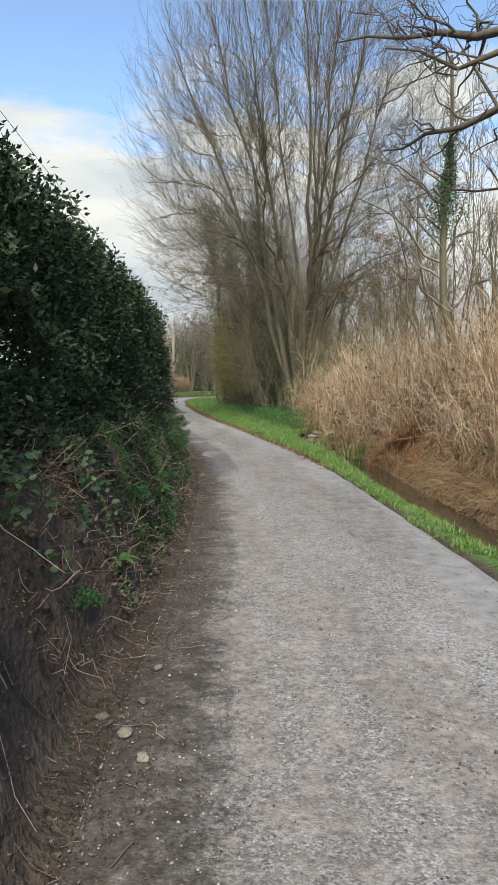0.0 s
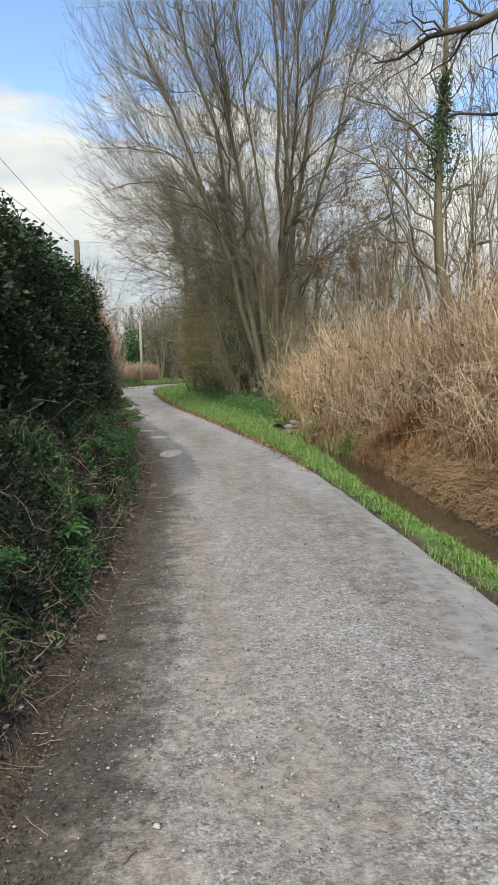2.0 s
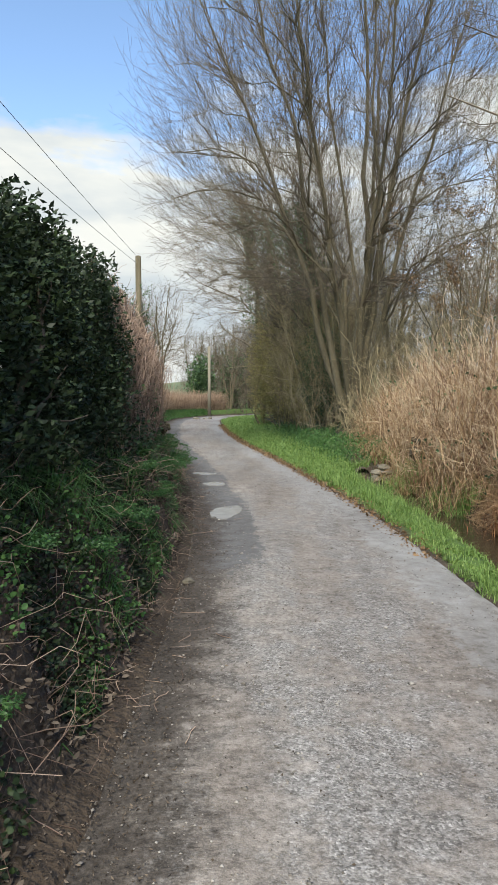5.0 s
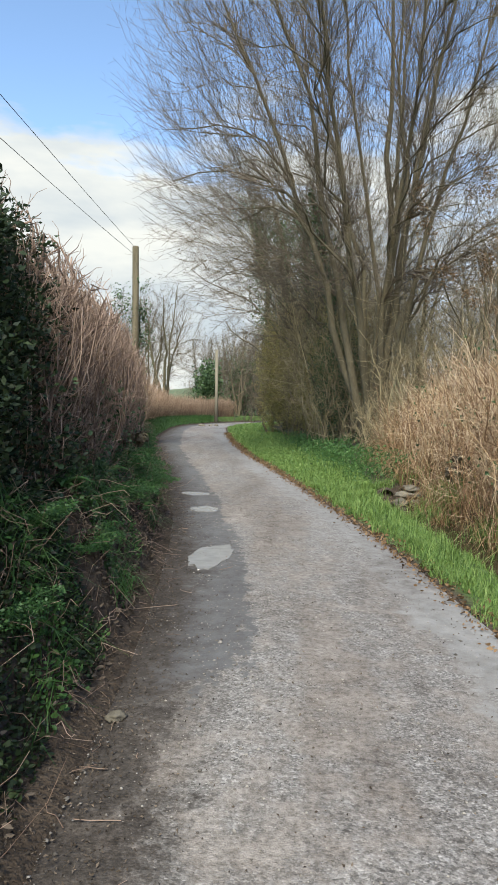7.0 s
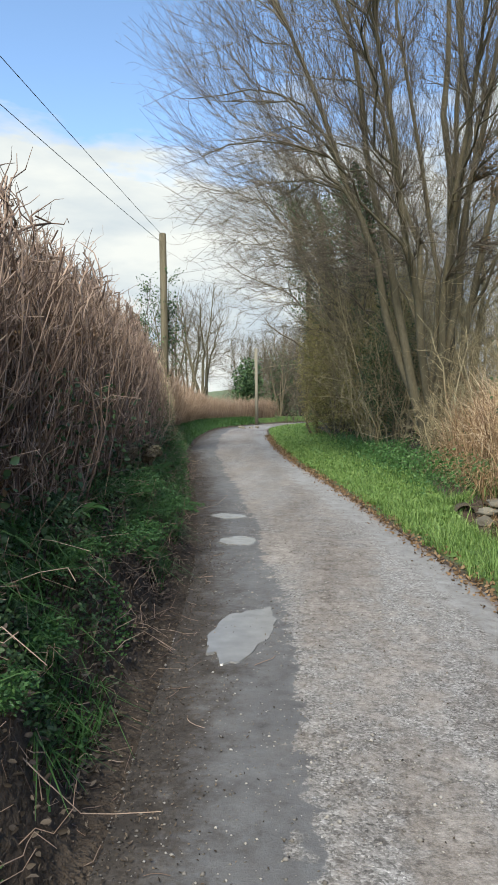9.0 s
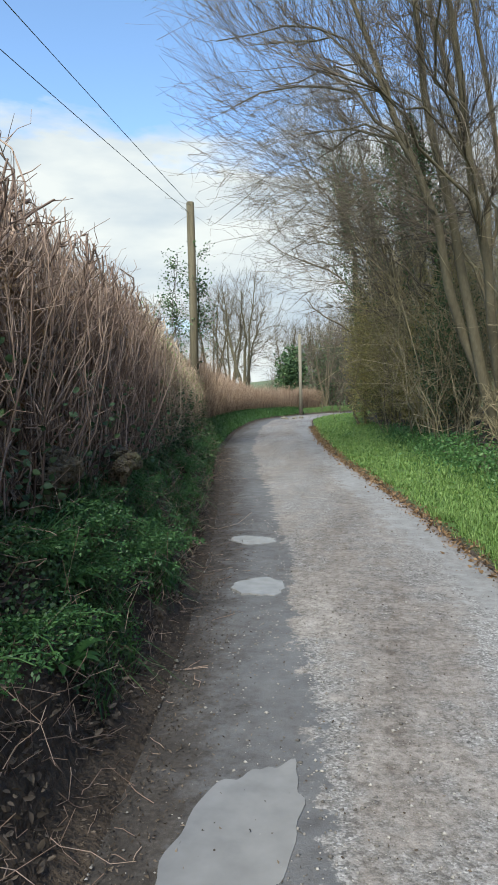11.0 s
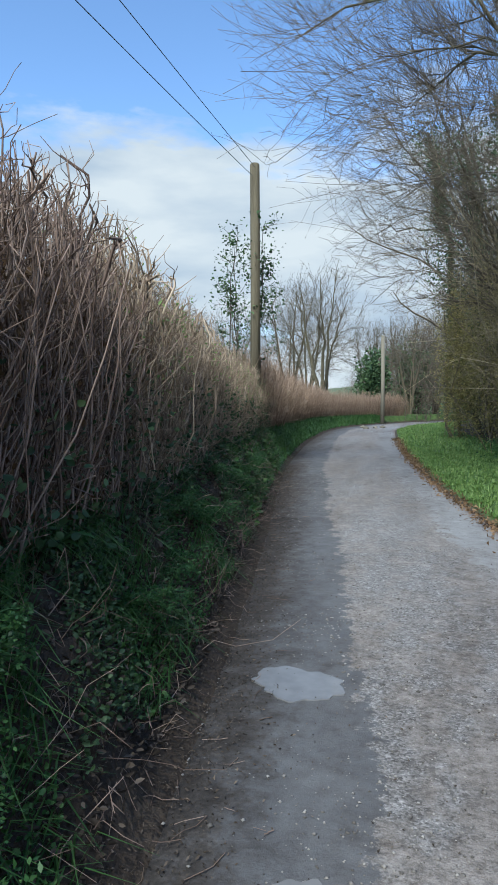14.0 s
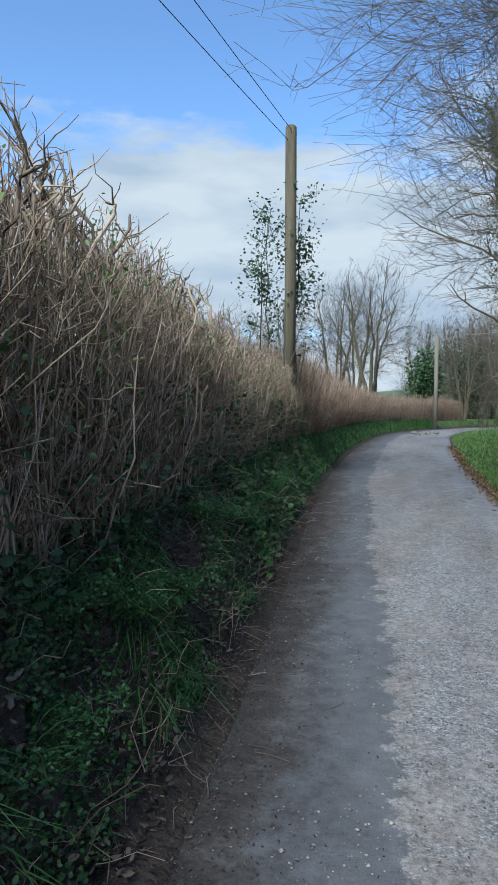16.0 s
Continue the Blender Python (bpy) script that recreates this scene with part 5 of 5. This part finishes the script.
cover(-6, 7.5, 60000, 0.012, M_YEW, 0.12, 7.7, "bank_moss", "yellowish moss and seedlings on the earth bank", 0.2, 1.0, 0.02, 0.6)
cover(4, 30, 40000, 0.034, M_LITTER, -0.5, 8.3, "dead_bank_leaves", "brown dead leaves lying among the bank plants", 0.1, 0.9, 0.06, 0.5)
bq, _ = bank_points(5200, 3, 30, 0.1, 0.9)
bq = bq + np.stack([np.zeros(len(bq)), np.zeros(len(bq)), rng.uniform(0.0, 0.1, len(bq))], 1)
stuff("dead_bank_stalks", mesh_from("dead_bank_stalks", *litter_twigs(bq, rng.uniform(0.08, 0.3, len(bq)), rng.uniform(0.0012, 0.003, len(bq)), 0.2, 5, 0.5), M_BROWNTWIG), "dry brown stalks tangled on the roadside bank", "stalks")
gp, go = bank_points(26000, 4, 31, 0.15, 0.85)
gp = gp[lumps(gp[:, 0], gp[:, 1], 1.6, 6.0) > 0.0]
gq, _ = bank_points(16000, 29, 62, 0.1, 1.0)
stuff("bank_grass", mesh_from("bank_grass", *join(blades(gp, rng.uniform(0.1, 0.28, len(gp)), 0.009, 1.3, 0.8, heading=np.array([0.6, 0, 0])), blades(gq, rng.uniform(0.12, 0.3, len(gq)), 0.02, 1.2, 0.7, heading=np.array([0.5, 0, 0]))), M_HERB),
      "long green grass growing on the roadside bank", "grass")


def frond_plant(x, y, fronds, length, mat, name, label, group):
    """A leafy roadside plant: arching ferny fronds from one root."""
    b = thing(name, label, "plant", (x, y, gz(x, y)), group)
    a = rng.uniform(-2.2, 2.2, fronds)
    w = np.stack([np.cos(a) * 0.8, np.sin(a) * 0.8, rng.uniform(0.5, 1.2, fronds)], 1)
    ln = bend_lines(np.repeat(np.array([[x, y, gz(x, y) - 0.02]]), fronds, 0), unit(w), length * rng.uniform(0.6, 1.1, fronds), 8, 0.05, 0.45)
    part("stalk_growth", mesh_from("stalk_growth", *tubes(ln, np.full((fronds, 8), 0.003), 3), mat), b, kind="stuff")
    tan = unit(np.gradient(ln, axis=1))
    side = unit(np.cross(tan, np.array([0, 0, 1.0])))
    grow = np.sin(np.linspace(0.25, 1.0, 8) * np.pi * 0.95)
    bits, ways = [], []
    for j in range(2, 8):
        for sg in (1, -1):
            for q in range(10):
                out = side[:, j] * sg + tan[:, j] * 0.5
                far = length * 0.34 * grow[j] * (q + 0.6) / 10
                bits.append(ln[:, j] + out * far + np.array([0, 0, -0.25]) * far + rng.normal(size=(fronds, 3)) * 0.006)
                ways.append(out * 0.9 + rng.normal(size=(fronds, 3)) * 0.5)
    p, way = np.concatenate(bits), np.concatenate(ways)
    part("leaflet_growth", mesh_from("leaflet_growth", *leaves(p, rng.uniform(0.012, 0.026, len(p)), 0.0, 0.5, heading=way * 1.2), mat), b, kind="stuff")
    return b


G_CP = "ferny plants on the bank"
for y, o, k, s in ((3.6, 0.33, 8, 0.22), (5.6, 0.42, 10, 0.3), (7.9, 0.38, 10, 0.3), (9.6, 0.35, 12, 0.33), (11.2, 0.4, 12, 0.35), (13.2, 0.42, 13, 0.36), (14.8, 0.45, 16, 0.5), (15.3, 0.38, 16, 0.5), (15.7, 0.5, 18, 0.55), (16.1, 0.42, 18, 0.55), (16.5, 0.5, 16, 0.5), (17.0, 0.36, 20, 0.6), (17.4, 0.34, 20, 0.55), (17.7, 0.4, 14, 0.42), (20.4, 0.4, 14, 0.42), (20.9, 0.55, 14, 0.45), (22.0, 0.45, 16, 0.45), (23.2, 0.5, 16, 0.45), (8.8, 0.5, 12, 0.36), (10.4, 0.45, 14, 0.4), (11.8, 0.5, 14, 0.4), (12.5, 0.35, 14, 0.38), (13.8, 0.5, 14, 0.42), (24.8, 0.45, 14, 0.45), (26.5, 0.4, 14, 0.45), (18.0, 0.5, 13, 0.4), (19.6, 0.42, 13, 0.38), (21.3, 0.45, 13, 0.36), (22.6, 0.55, 13, 0.38), (23.9, 0.4, 13, 0.36), (25.6, 0.4, 14, 0.42), (27.4, 0.45, 14, 0.4)):
    frond_plant(float(LEFT(y)) - o, y, k, s, M_FERN, "cow_parsley", "ferny green cow parsley growing on the bank", G_CP)


def broad_plant(x, y, k, size):
    """A rosette of long broad leaves."""
    b = thing("dock_plant", "broad-leaved green dock plant on the bank", "plant", (x, y, gz(x, y)), "dock plants on the bank")
    for i in range(k):
        a = i * 2.4
        d = np.array([math.cos(a), math.sin(a), 0])
        s = np.array([-d[1], d[0], 0])
        t = np.linspace(0, 1, 7)
        L = size * rng.uniform(0.7, 1.15)
        c = np.array([x, y, gz(x, y)])[None] + d[None] * (t * 0.75 * L)[:, None] + np.array([0, 0, 1.0])[None] * ((t - 0.75 * t * t) * L)[:, None]
        w = L * 0.12 * np.sin(np.pi * np.clip(t * 0.9 + 0.08, 0, 1))
        up = np.array([0, 0, 0.35])
        v = np.stack([c - s * w[:, None] + up * w[:, None], c, c + s * w[:, None] + up * w[:, None]], 1).reshape(-1, 3)
        idx = np.arange(21).reshape(7, 3)
        q = np.concatenate([np.stack([idx[:-1, j], idx[:-1, j + 1], idx[1:, j + 1], idx[1:, j]], -1) for j in (0, 1)])
        part("leaf", mesh_from("leaf", v, q, M_HERB, True), b)
    return b


for y, o in ((4.6, 0.3), (6.9, 0.3), (12.7, 0.55), (14.4, 0.5), (15.6, 0.3), (16.0, 0.42), (19.0, 0.6), (21.9, 0.42)):
    broad_plant(float(LEFT(y)) - o, y, 11, 0.27)

# ---- litter, twigs and stones at the foot of the bank ----
m = 36000
ly = rng.uniform(1.2, 32, m)
lo = rng.normal(size=m) * 0.17 + 0.02
lx = LEFT(ly) - lo
lz = np.where(lo > 0, ground_z(lx, ly), road_z(lx, ly)) + 0.008
stuff("leaf_litter", mesh_from("leaf_litter", *leaves(np.stack([lx, ly, lz], 1), rng.uniform(0.008, 0.022, m), 0.0, 0.4, 0.25), M_LITTER), "brown leaf litter at the foot of the bank", "leaves")
m = 4500
ry2 = rng.uniform(12.5, 44, m)
rx2 = RIGHT(ry2) + rng.normal(size=m) * 0.10 + 0.0
stuff("leaf_litter", mesh_from("leaf_litter", *leaves(np.stack([rx2, ry2, np.maximum(road_z(np.minimum(rx2, RIGHT(ry2)), ry2), ground_z(rx2, ry2)) + 0.008], 1), rng.uniform(0.015, 0.04, m) * (1 + ry2 / 40), 0.0, 0.6, 0.25), M_RUSSET), "reddish brown leaf litter along the verge's edge", "leaves")
m = 520
ty = rng.uniform(1.0, 31, m)
to = rng.normal(size=m) * 0.2 + 0.06
tx = LEFT(ty) - to
a = rng.uniform(0, 6.28, m)
ln = bend_lines(np.stack([tx, ty, np.zeros(m)], 1), np.stack([np.cos(a), np.sin(a), np.zeros(m)], 1), rng.uniform(0.04, 0.18, m), 4, 0.2)
ln[..., 2] = np.where(LEFT(ln[..., 1]) - ln[..., 0] > 0, ground_z(ln[..., 0], ln[..., 1]), road_z(ln[..., 0], ln[..., 1])) + 0.008
stuff("fallen_twigs", mesh_from("fallen_twigs", *tubes(ln, rng.uniform(0.001, 0.0026, (m, 1)) * np.ones((1, 4)), 3), M_BROWNTWIG), "dry fallen twigs along the foot of the bank", "twigs")


def pebbles(at, size):
    """Small crushed stones, eight faces each."""
    n = len(at)
    o = np.array([[1, 0, 0], [0, 1, 0], [-1, 0, 0], [0, -1, 0], [0, 0, 0.6], [0, 0, -0.6]], float)[None] * rng.uniform(0.6, 1.3, (n, 6, 1))
    a = rng.uniform(0, 6.28, n)
    c, s = np.cos(a)[:, None], np.sin(a)[:, None]
    o = np.stack([o[..., 0] * c - o[..., 1] * s, o[..., 0] * s + o[..., 1] * c, o[..., 2]], -1) * size[:, None, None]
    f = np.array([[0, 1, 4], [1, 2, 4], [2, 3, 4], [3, 0, 4], [1, 0, 5], [2, 1, 5], [3, 2, 5], [0, 3, 5]])
    return (at[:, None] + o).reshape(-1, 3), (np.arange(n)[:, None, None] * 6 + f[None]).reshape(-1, 3)


m = 38000
py = 1.5 + 30 * rng.uniform(0, 1, m) ** 1.2
pu = np.clip(rng.normal(size=m) * 0.22 + 0.42, 0.01, 0.98)
px = LEFT(py) + (RIGHT(py) - LEFT(py)) * pu
keep = lumps(px, py, 1.6, 2.5) + 0.5 * rng.uniform(-1, 1, m) > -0.1
px, py = px[keep], py[keep]
ps = rng.gamma(2.0, 0.0016, len(px)) + 0.0018
stuff("gravel", mesh_from("gravel", *pebbles(np.stack([px, py, road_z(px, py) + ps * 0.3], 1), ps), M_CHIP), "loose grey gravel chips scattered on the lane", "gravel")


def stone(x, y, z, s, seed, label, group, flat=0.6):
    bm = bmesh.new()
    bmesh.ops.create_icosphere(bm, subdivisions=3, radius=1.0)
    for v in bm.verts:
        k = 1 + 0.45 * noise.noise(v.co * 1.5 + Vector((seed, 0, 0))) + 0.16 * noise.noise(v.co * 4 + Vector((0, seed, 0)))
        v.co = Vector((v.co.x * s[0], v.co.y * s[1], v.co.z * s[2])) * k
        v.co.z = max(v.co.z, -s[2] * 0.55)
    me = bpy.data.meshes.new("stone"); bm.to_mesh(me); bm.free()
    for p in me.polygons:
        p.use_smooth = True
    me.materials.append(M_STONE)
    ob = new("stone", me)
    ob.location, ob.rotation_euler = (x, y, z), (0, 0, seed)
    return tagged(ob, label, "stone", group)


# pipe added for the hole where the stream leaves; its dark colour is shade
def drain(x, y, z, r, length):
    bm = bmesh.new()
    rings = [(y, r), (y, r * 0.84), (y + length, r * 0.84), (y + length, r)]
    vs = [[bm.verts.new((x + q * math.cos(a * math.pi / 12), yy, z + q * math.sin(a * math.pi / 12))) for a in range(24)] for yy, q in rings]
    for k in range(4):
        for a in range(24):
            bm.faces.new((vs[k][a - 1], vs[k][a], vs[(k + 1) % 4][a], vs[(k + 1) % 4][a - 1]))
    me = bpy.data.meshes.new("drain_pipe"); bm.to_mesh(me); bm.free(); me.materials.append(M_DARKBARK)
    return tagged(new("drain_pipe", me), "drain pipe coloured dark as the shaded hole where the stream leaves the ditch", "pipe")


drain(2.3, 21.0, -0.22, 0.17, 1.0)

# stones around the stream's outfall
for x, y, z, s, k in ((2.52, 20.75, -0.27, (0.15, 0.12, 0.08), 1.0), (2.8, 20.7, -0.27, (0.15, 0.12, 0.08), 2.0), (2.6, 20.85, -0.14, (0.18, 0.12, 0.065), 3.0), (2.88, 20.85, -0.14, (0.15, 0.12, 0.065), 4.0), (2.72, 20.95, -0.03, (0.2, 0.13, 0.06), 5.0)):
    stone(x, y, z, s, k, "rounded grey stone stacked at the stream's outfall", "stones at the outfall")
for y, u, s, k in ((2.9, 0.03, 0.034, 1.1), (3.2, 0.04, 0.026, 2.1), (3.05, -0.02, 0.03, 3.3), (3.6, 0.05, 0.028, 4.2), (2.7, 0.07, 0.03, 5.2), (6.2, 0.02, 0.03, 6.2), (11.4, 0.03, 0.045, 7.1)):
    x = float(LEFT(y) + u * 2.6)
    stone(x, y, float(road_z(x, y)) + s * 0.25, (s, s * 0.8, s * 0.55), k, "loose pale stone at the lane's edge", "loose stones at the lane's edge")
for x, y, k in ((-4.6, 52.5, 1.0), (-4.2, 53.2, 2.0), (-3.9, 54.0, 3.0), (-4.9, 53.6, 4.0)):
    stone(x, y, float(road_z(x, y)) + 0.03, (0.16, 0.12, 0.09), k, "dark clod lying on the lane at the bend", "clods at the bend")
# roots and twigs hanging from the bare bank
m = 90
hy = rng.uniform(1.0, 8.0, m)
hx = LEFT(hy) - rng.uniform(0.15, 0.6, m)
ln = bend_lines(np.stack([hx, hy, ground_z(hx, hy) + 0.03], 1), np.stack([rng.uniform(0.2, 1, m), rng.normal(size=m), -rng.uniform(0, 1.2, m)], 1), rng.uniform(0.08, 0.3, m), 5, 0.25)
ln[..., 2] = np.maximum(ln[..., 2], ground_z(ln[..., 0], ln[..., 1]) + 0.02)
stuff("bank_roots", mesh_from("bank_roots", *tubes(ln, rng.uniform(0.0015, 0.005, (m, 1)) * np.linspace(1, 0.4, 5)[None], 4), M_DARKBARK), "thin roots and twigs hanging from the bare bank", "roots")
# clods in the bare bank
for i in range(150):
    y = rng.uniform(1.2, 7.5) if i < 120 else rng.uniform(7.5, 14)
    o = rng.uniform(0.02, 0.6)
    x = float(LEFT(y)) - o
    s = rng.uniform(0.015, 0.06) if o > 0.3 else rng.uniform(0.01, 0.03)
    c = stone(x, y, gz(x, y) - 0.005, (s * 1.2, s * 0.8, s * 0.6), float(i) * 1.7, "earthy clod set in the bare bank", "clods in the bank")
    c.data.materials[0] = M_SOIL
    c.rotation_euler = (float(i), float(i) * 0.7, float(i) * 1.3)
    c.name = "clod"
    c["category"] = "clod"

# bits of leaf and dirt scattered over the lane
m = 4500
dy = rng.uniform(1.5, 30, m)
dx = LEFT(dy) + (RIGHT(dy) - LEFT(dy)) * rng.uniform(0.05, 0.98, m)
stuff("leaf_scraps", mesh_from("leaf_scraps", *leaves(np.stack([dx, dy, road_z(dx, dy) + 0.006], 1), rng.uniform(0.006, 0.017, m), 0.0, 0.6, 0.2), M_LITTER), "dark scraps of leaf and dirt scattered on the lane", "leaves")


# mossy stump set in the bank
M_MOSS = material("mossy_wood", [(0.3, (0.035, 0.027, 0.02)), (0.52, (0.10, 0.078, 0.05)), (0.75, (0.15, 0.15, 0.055))], 6, 6, 0.95, 0.8, 40)


def stump(x, y, z, size, seed):
    """A gnarled root stock of several burls that bulges from the bank."""
    b = thing("mossy_stump", "gnarled mossy stump with a dark hollow in the bank", "stump", (x, y, gz(x, y)), "mossy stumps in the bank")
    for k, (ox, oy, oz, sx, sy, sz) in enumerate(((0.06, 0.0, 0.03, 0.13, 0.2, 0.1), (0.02, -0.22, -0.02, 0.11, 0.14, 0.09), (0.05, 0.2, 0.0, 0.1, 0.13, 0.11), (-0.06, 0.05, 0.12, 0.12, 0.22, 0.08), (-0.08, 0.0, -0.12, 0.12, 0.2, 0.16))):
        bm = bmesh.new()
        bmesh.ops.create_icosphere(bm, subdivisions=4, radius=1.0)
        for v in bm.verts:
            q = 1 + 0.45 * noise.noise(v.co * 1.6 + Vector((k * 3.0, seed, 0))) + 0.28 * noise.noise(v.co * 5) + 0.12 * noise.noise(v.co * 11)
            v.co = Vector((x + size * (ox + v.co.x * sx * q), y + size * (oy + v.co.y * sy * q), z + size * (oz + v.co.z * sz * q)))
        me = bpy.data.meshes.new("burl"); bm.to_mesh(me); bm.free(); me.materials.append(M_MOSS)
        part("burl", me, b)
    return b


stump(-1.48, 17.4, 0.92, 0.5, 0.0)
stump(-1.46, 16.3, 0.98, 0.62, 4.0)
stump(3.25, 19.5, 0.5, 1.1, 9.0)

# ---- ivy sprig round the pole ----
b = thing("climbing_sprig", "straggling leafy climber behind the pole", "climber", (-4.85, 31.3, 0.5))
s = np.array([[-4.95, 31.9, 0.5], [-5.05, 32.0, 0.5], [-4.75, 32.0, 0.5], [-5.2, 31.8, 0.5]])
ln = bend_lines(s, np.array([[0.03, 0, 1.0], [-0.05, 0, 1.0], [0.06, 0, 1], [0.0, 0, 1]]), np.array([4.6, 4.2, 3.9, 4.4]), 9, 0.06)
rd = np.linspace(0.02, 0.006, 9)[None] * np.ones((4, 1))
l2, r2 = sprout(ln, rd, 22, 0.45, 1.0, 50, 0.16, 5, 0.3, 0.0, 0.5, floor=0.004)
part("stem_growth", mesh_from("stem_growth", *join(tubes(ln, rd, 5), tubes(l2, r2, 5)), M_DARKBARK), b, kind="stuff")
pk = l2[rng.integers(0, len(l2), 1700), rng.integers(1, 5, 1700)] + rng.normal(size=(1700, 3)) * 0.08
part("foliage", mesh_from("foliage", *leaves(pk, rng.uniform(0.05, 0.1, 1700), 0.0, 0.65), M_IVY), b, kind="stuff")

# ---- far trees ----
G_F, LB_F = "bare trees in the distance", "distant leafless tree with grey-brown branches"
far = grown_tree(LB_F, (-10.5, 72.0, 0.4), 4, 60, 0.16, (-10.5, 72.0, 7.6), (4.4, 4.4, 5.0), 3.4, (34, 150, 600, 2), (0.016, 0.010, 0.007, 0.006), G_F)


def place(src, spots):
    for x, y, s, r in spots:
        copy_thing(src, Matrix.Translation((x, y, gz(x, y) - 0.1)) @ Matrix.Rotation(r, 4, "Z") @ Matrix.Scale(s, 4))


place(far, [(-14.5, 78, 1.0, 1.0), (-12.2, 75, 0.9, 2.6), (-5.2, 92, 0.9, 0.4), (-2.0, 84, 0.8, 1.4), (1.5, 70, 0.85, 2.9), (3.0, 60, 0.8, 3.6), (-1.0, 98, 1.1, 4.4), (4.2, 78, 1.0, 5.2), (8, 66, 1.0, 0.9),
            (9, 90, 1.1, 1.9), (13, 76, 1.1, 2.3), (14, 55, 1.0, 3.1), (18, 62, 1.1, 4.0), (20, 84, 1.2, 5.5), (11, 45, 0.9, 0.2), (16, 42, 1.0, 1.2), (-28, 105, 1.2, 2.2), (-40, 120, 1.3, 3.3), (3, 48, 0.75, 4.9), (6, 40, 0.8, 2.0), (-3.5, 70, 0.6, 0.7), (-1.8, 74, 0.7, 1.7), (-6.5, 80, 0.7, 2.7), (-4.6, 86, 0.75, 3.7), (0.2, 68, 0.6, 4.7), (1.2, 78, 0.8, 5.7), (-8.5, 88, 0.75, 0.3), (2.6, 66, 0.65, 1.1), (-0.4, 88, 0.8, 2.1)])
G_FS = "dark ivy bushes at the bend"
for x, y, s, n, sd in ((-5.8, 66, (2.4, 2.4, 4.6), 3500, 1.0), (-3.0, 72, (3, 3, 5.0), 3500, 2.0), (0.5, 66, (3, 3, 3.6), 3500, 3.0), (-4.0, 80, (5, 4, 6.5), 4000, 4.0), (2.5, 56, (2.5, 3, 3.0), 3000, 5.0), (3.5, 74, (4, 4, 5), 3500, 6.0)):
    leafy_mass("ivy_bush", "dark ivy-covered bush among the far trees", "bush", (x, y, gz(x, y)), s, n, 0.22, M_IVY, 0.1, 0.7, 3, M_DARKBARK, seed=sd, group=G_FS)
for x, y, w, h in ((-1.5, 65, 3, 6), (0.8, 60, 3, 6.5), (-3.2, 72, 4, 7), (-5.5, 75, 4, 7), (0.0, 74, 4, 8), (-2.0, 82, 5, 8), (2.2, 52, 3, 4.5), (1.2, 45, 3, 5), (1.6, 41, 2.6, 6), (-3.5, 76, 5, 6), (-7.5, 78, 4, 5), (-6.2, 70, 3, 4)):
    scrub(x, y, w, h, 26, M_BARKTWIG, "tangled leafless grey-brown scrub beneath the trees", G_SC)
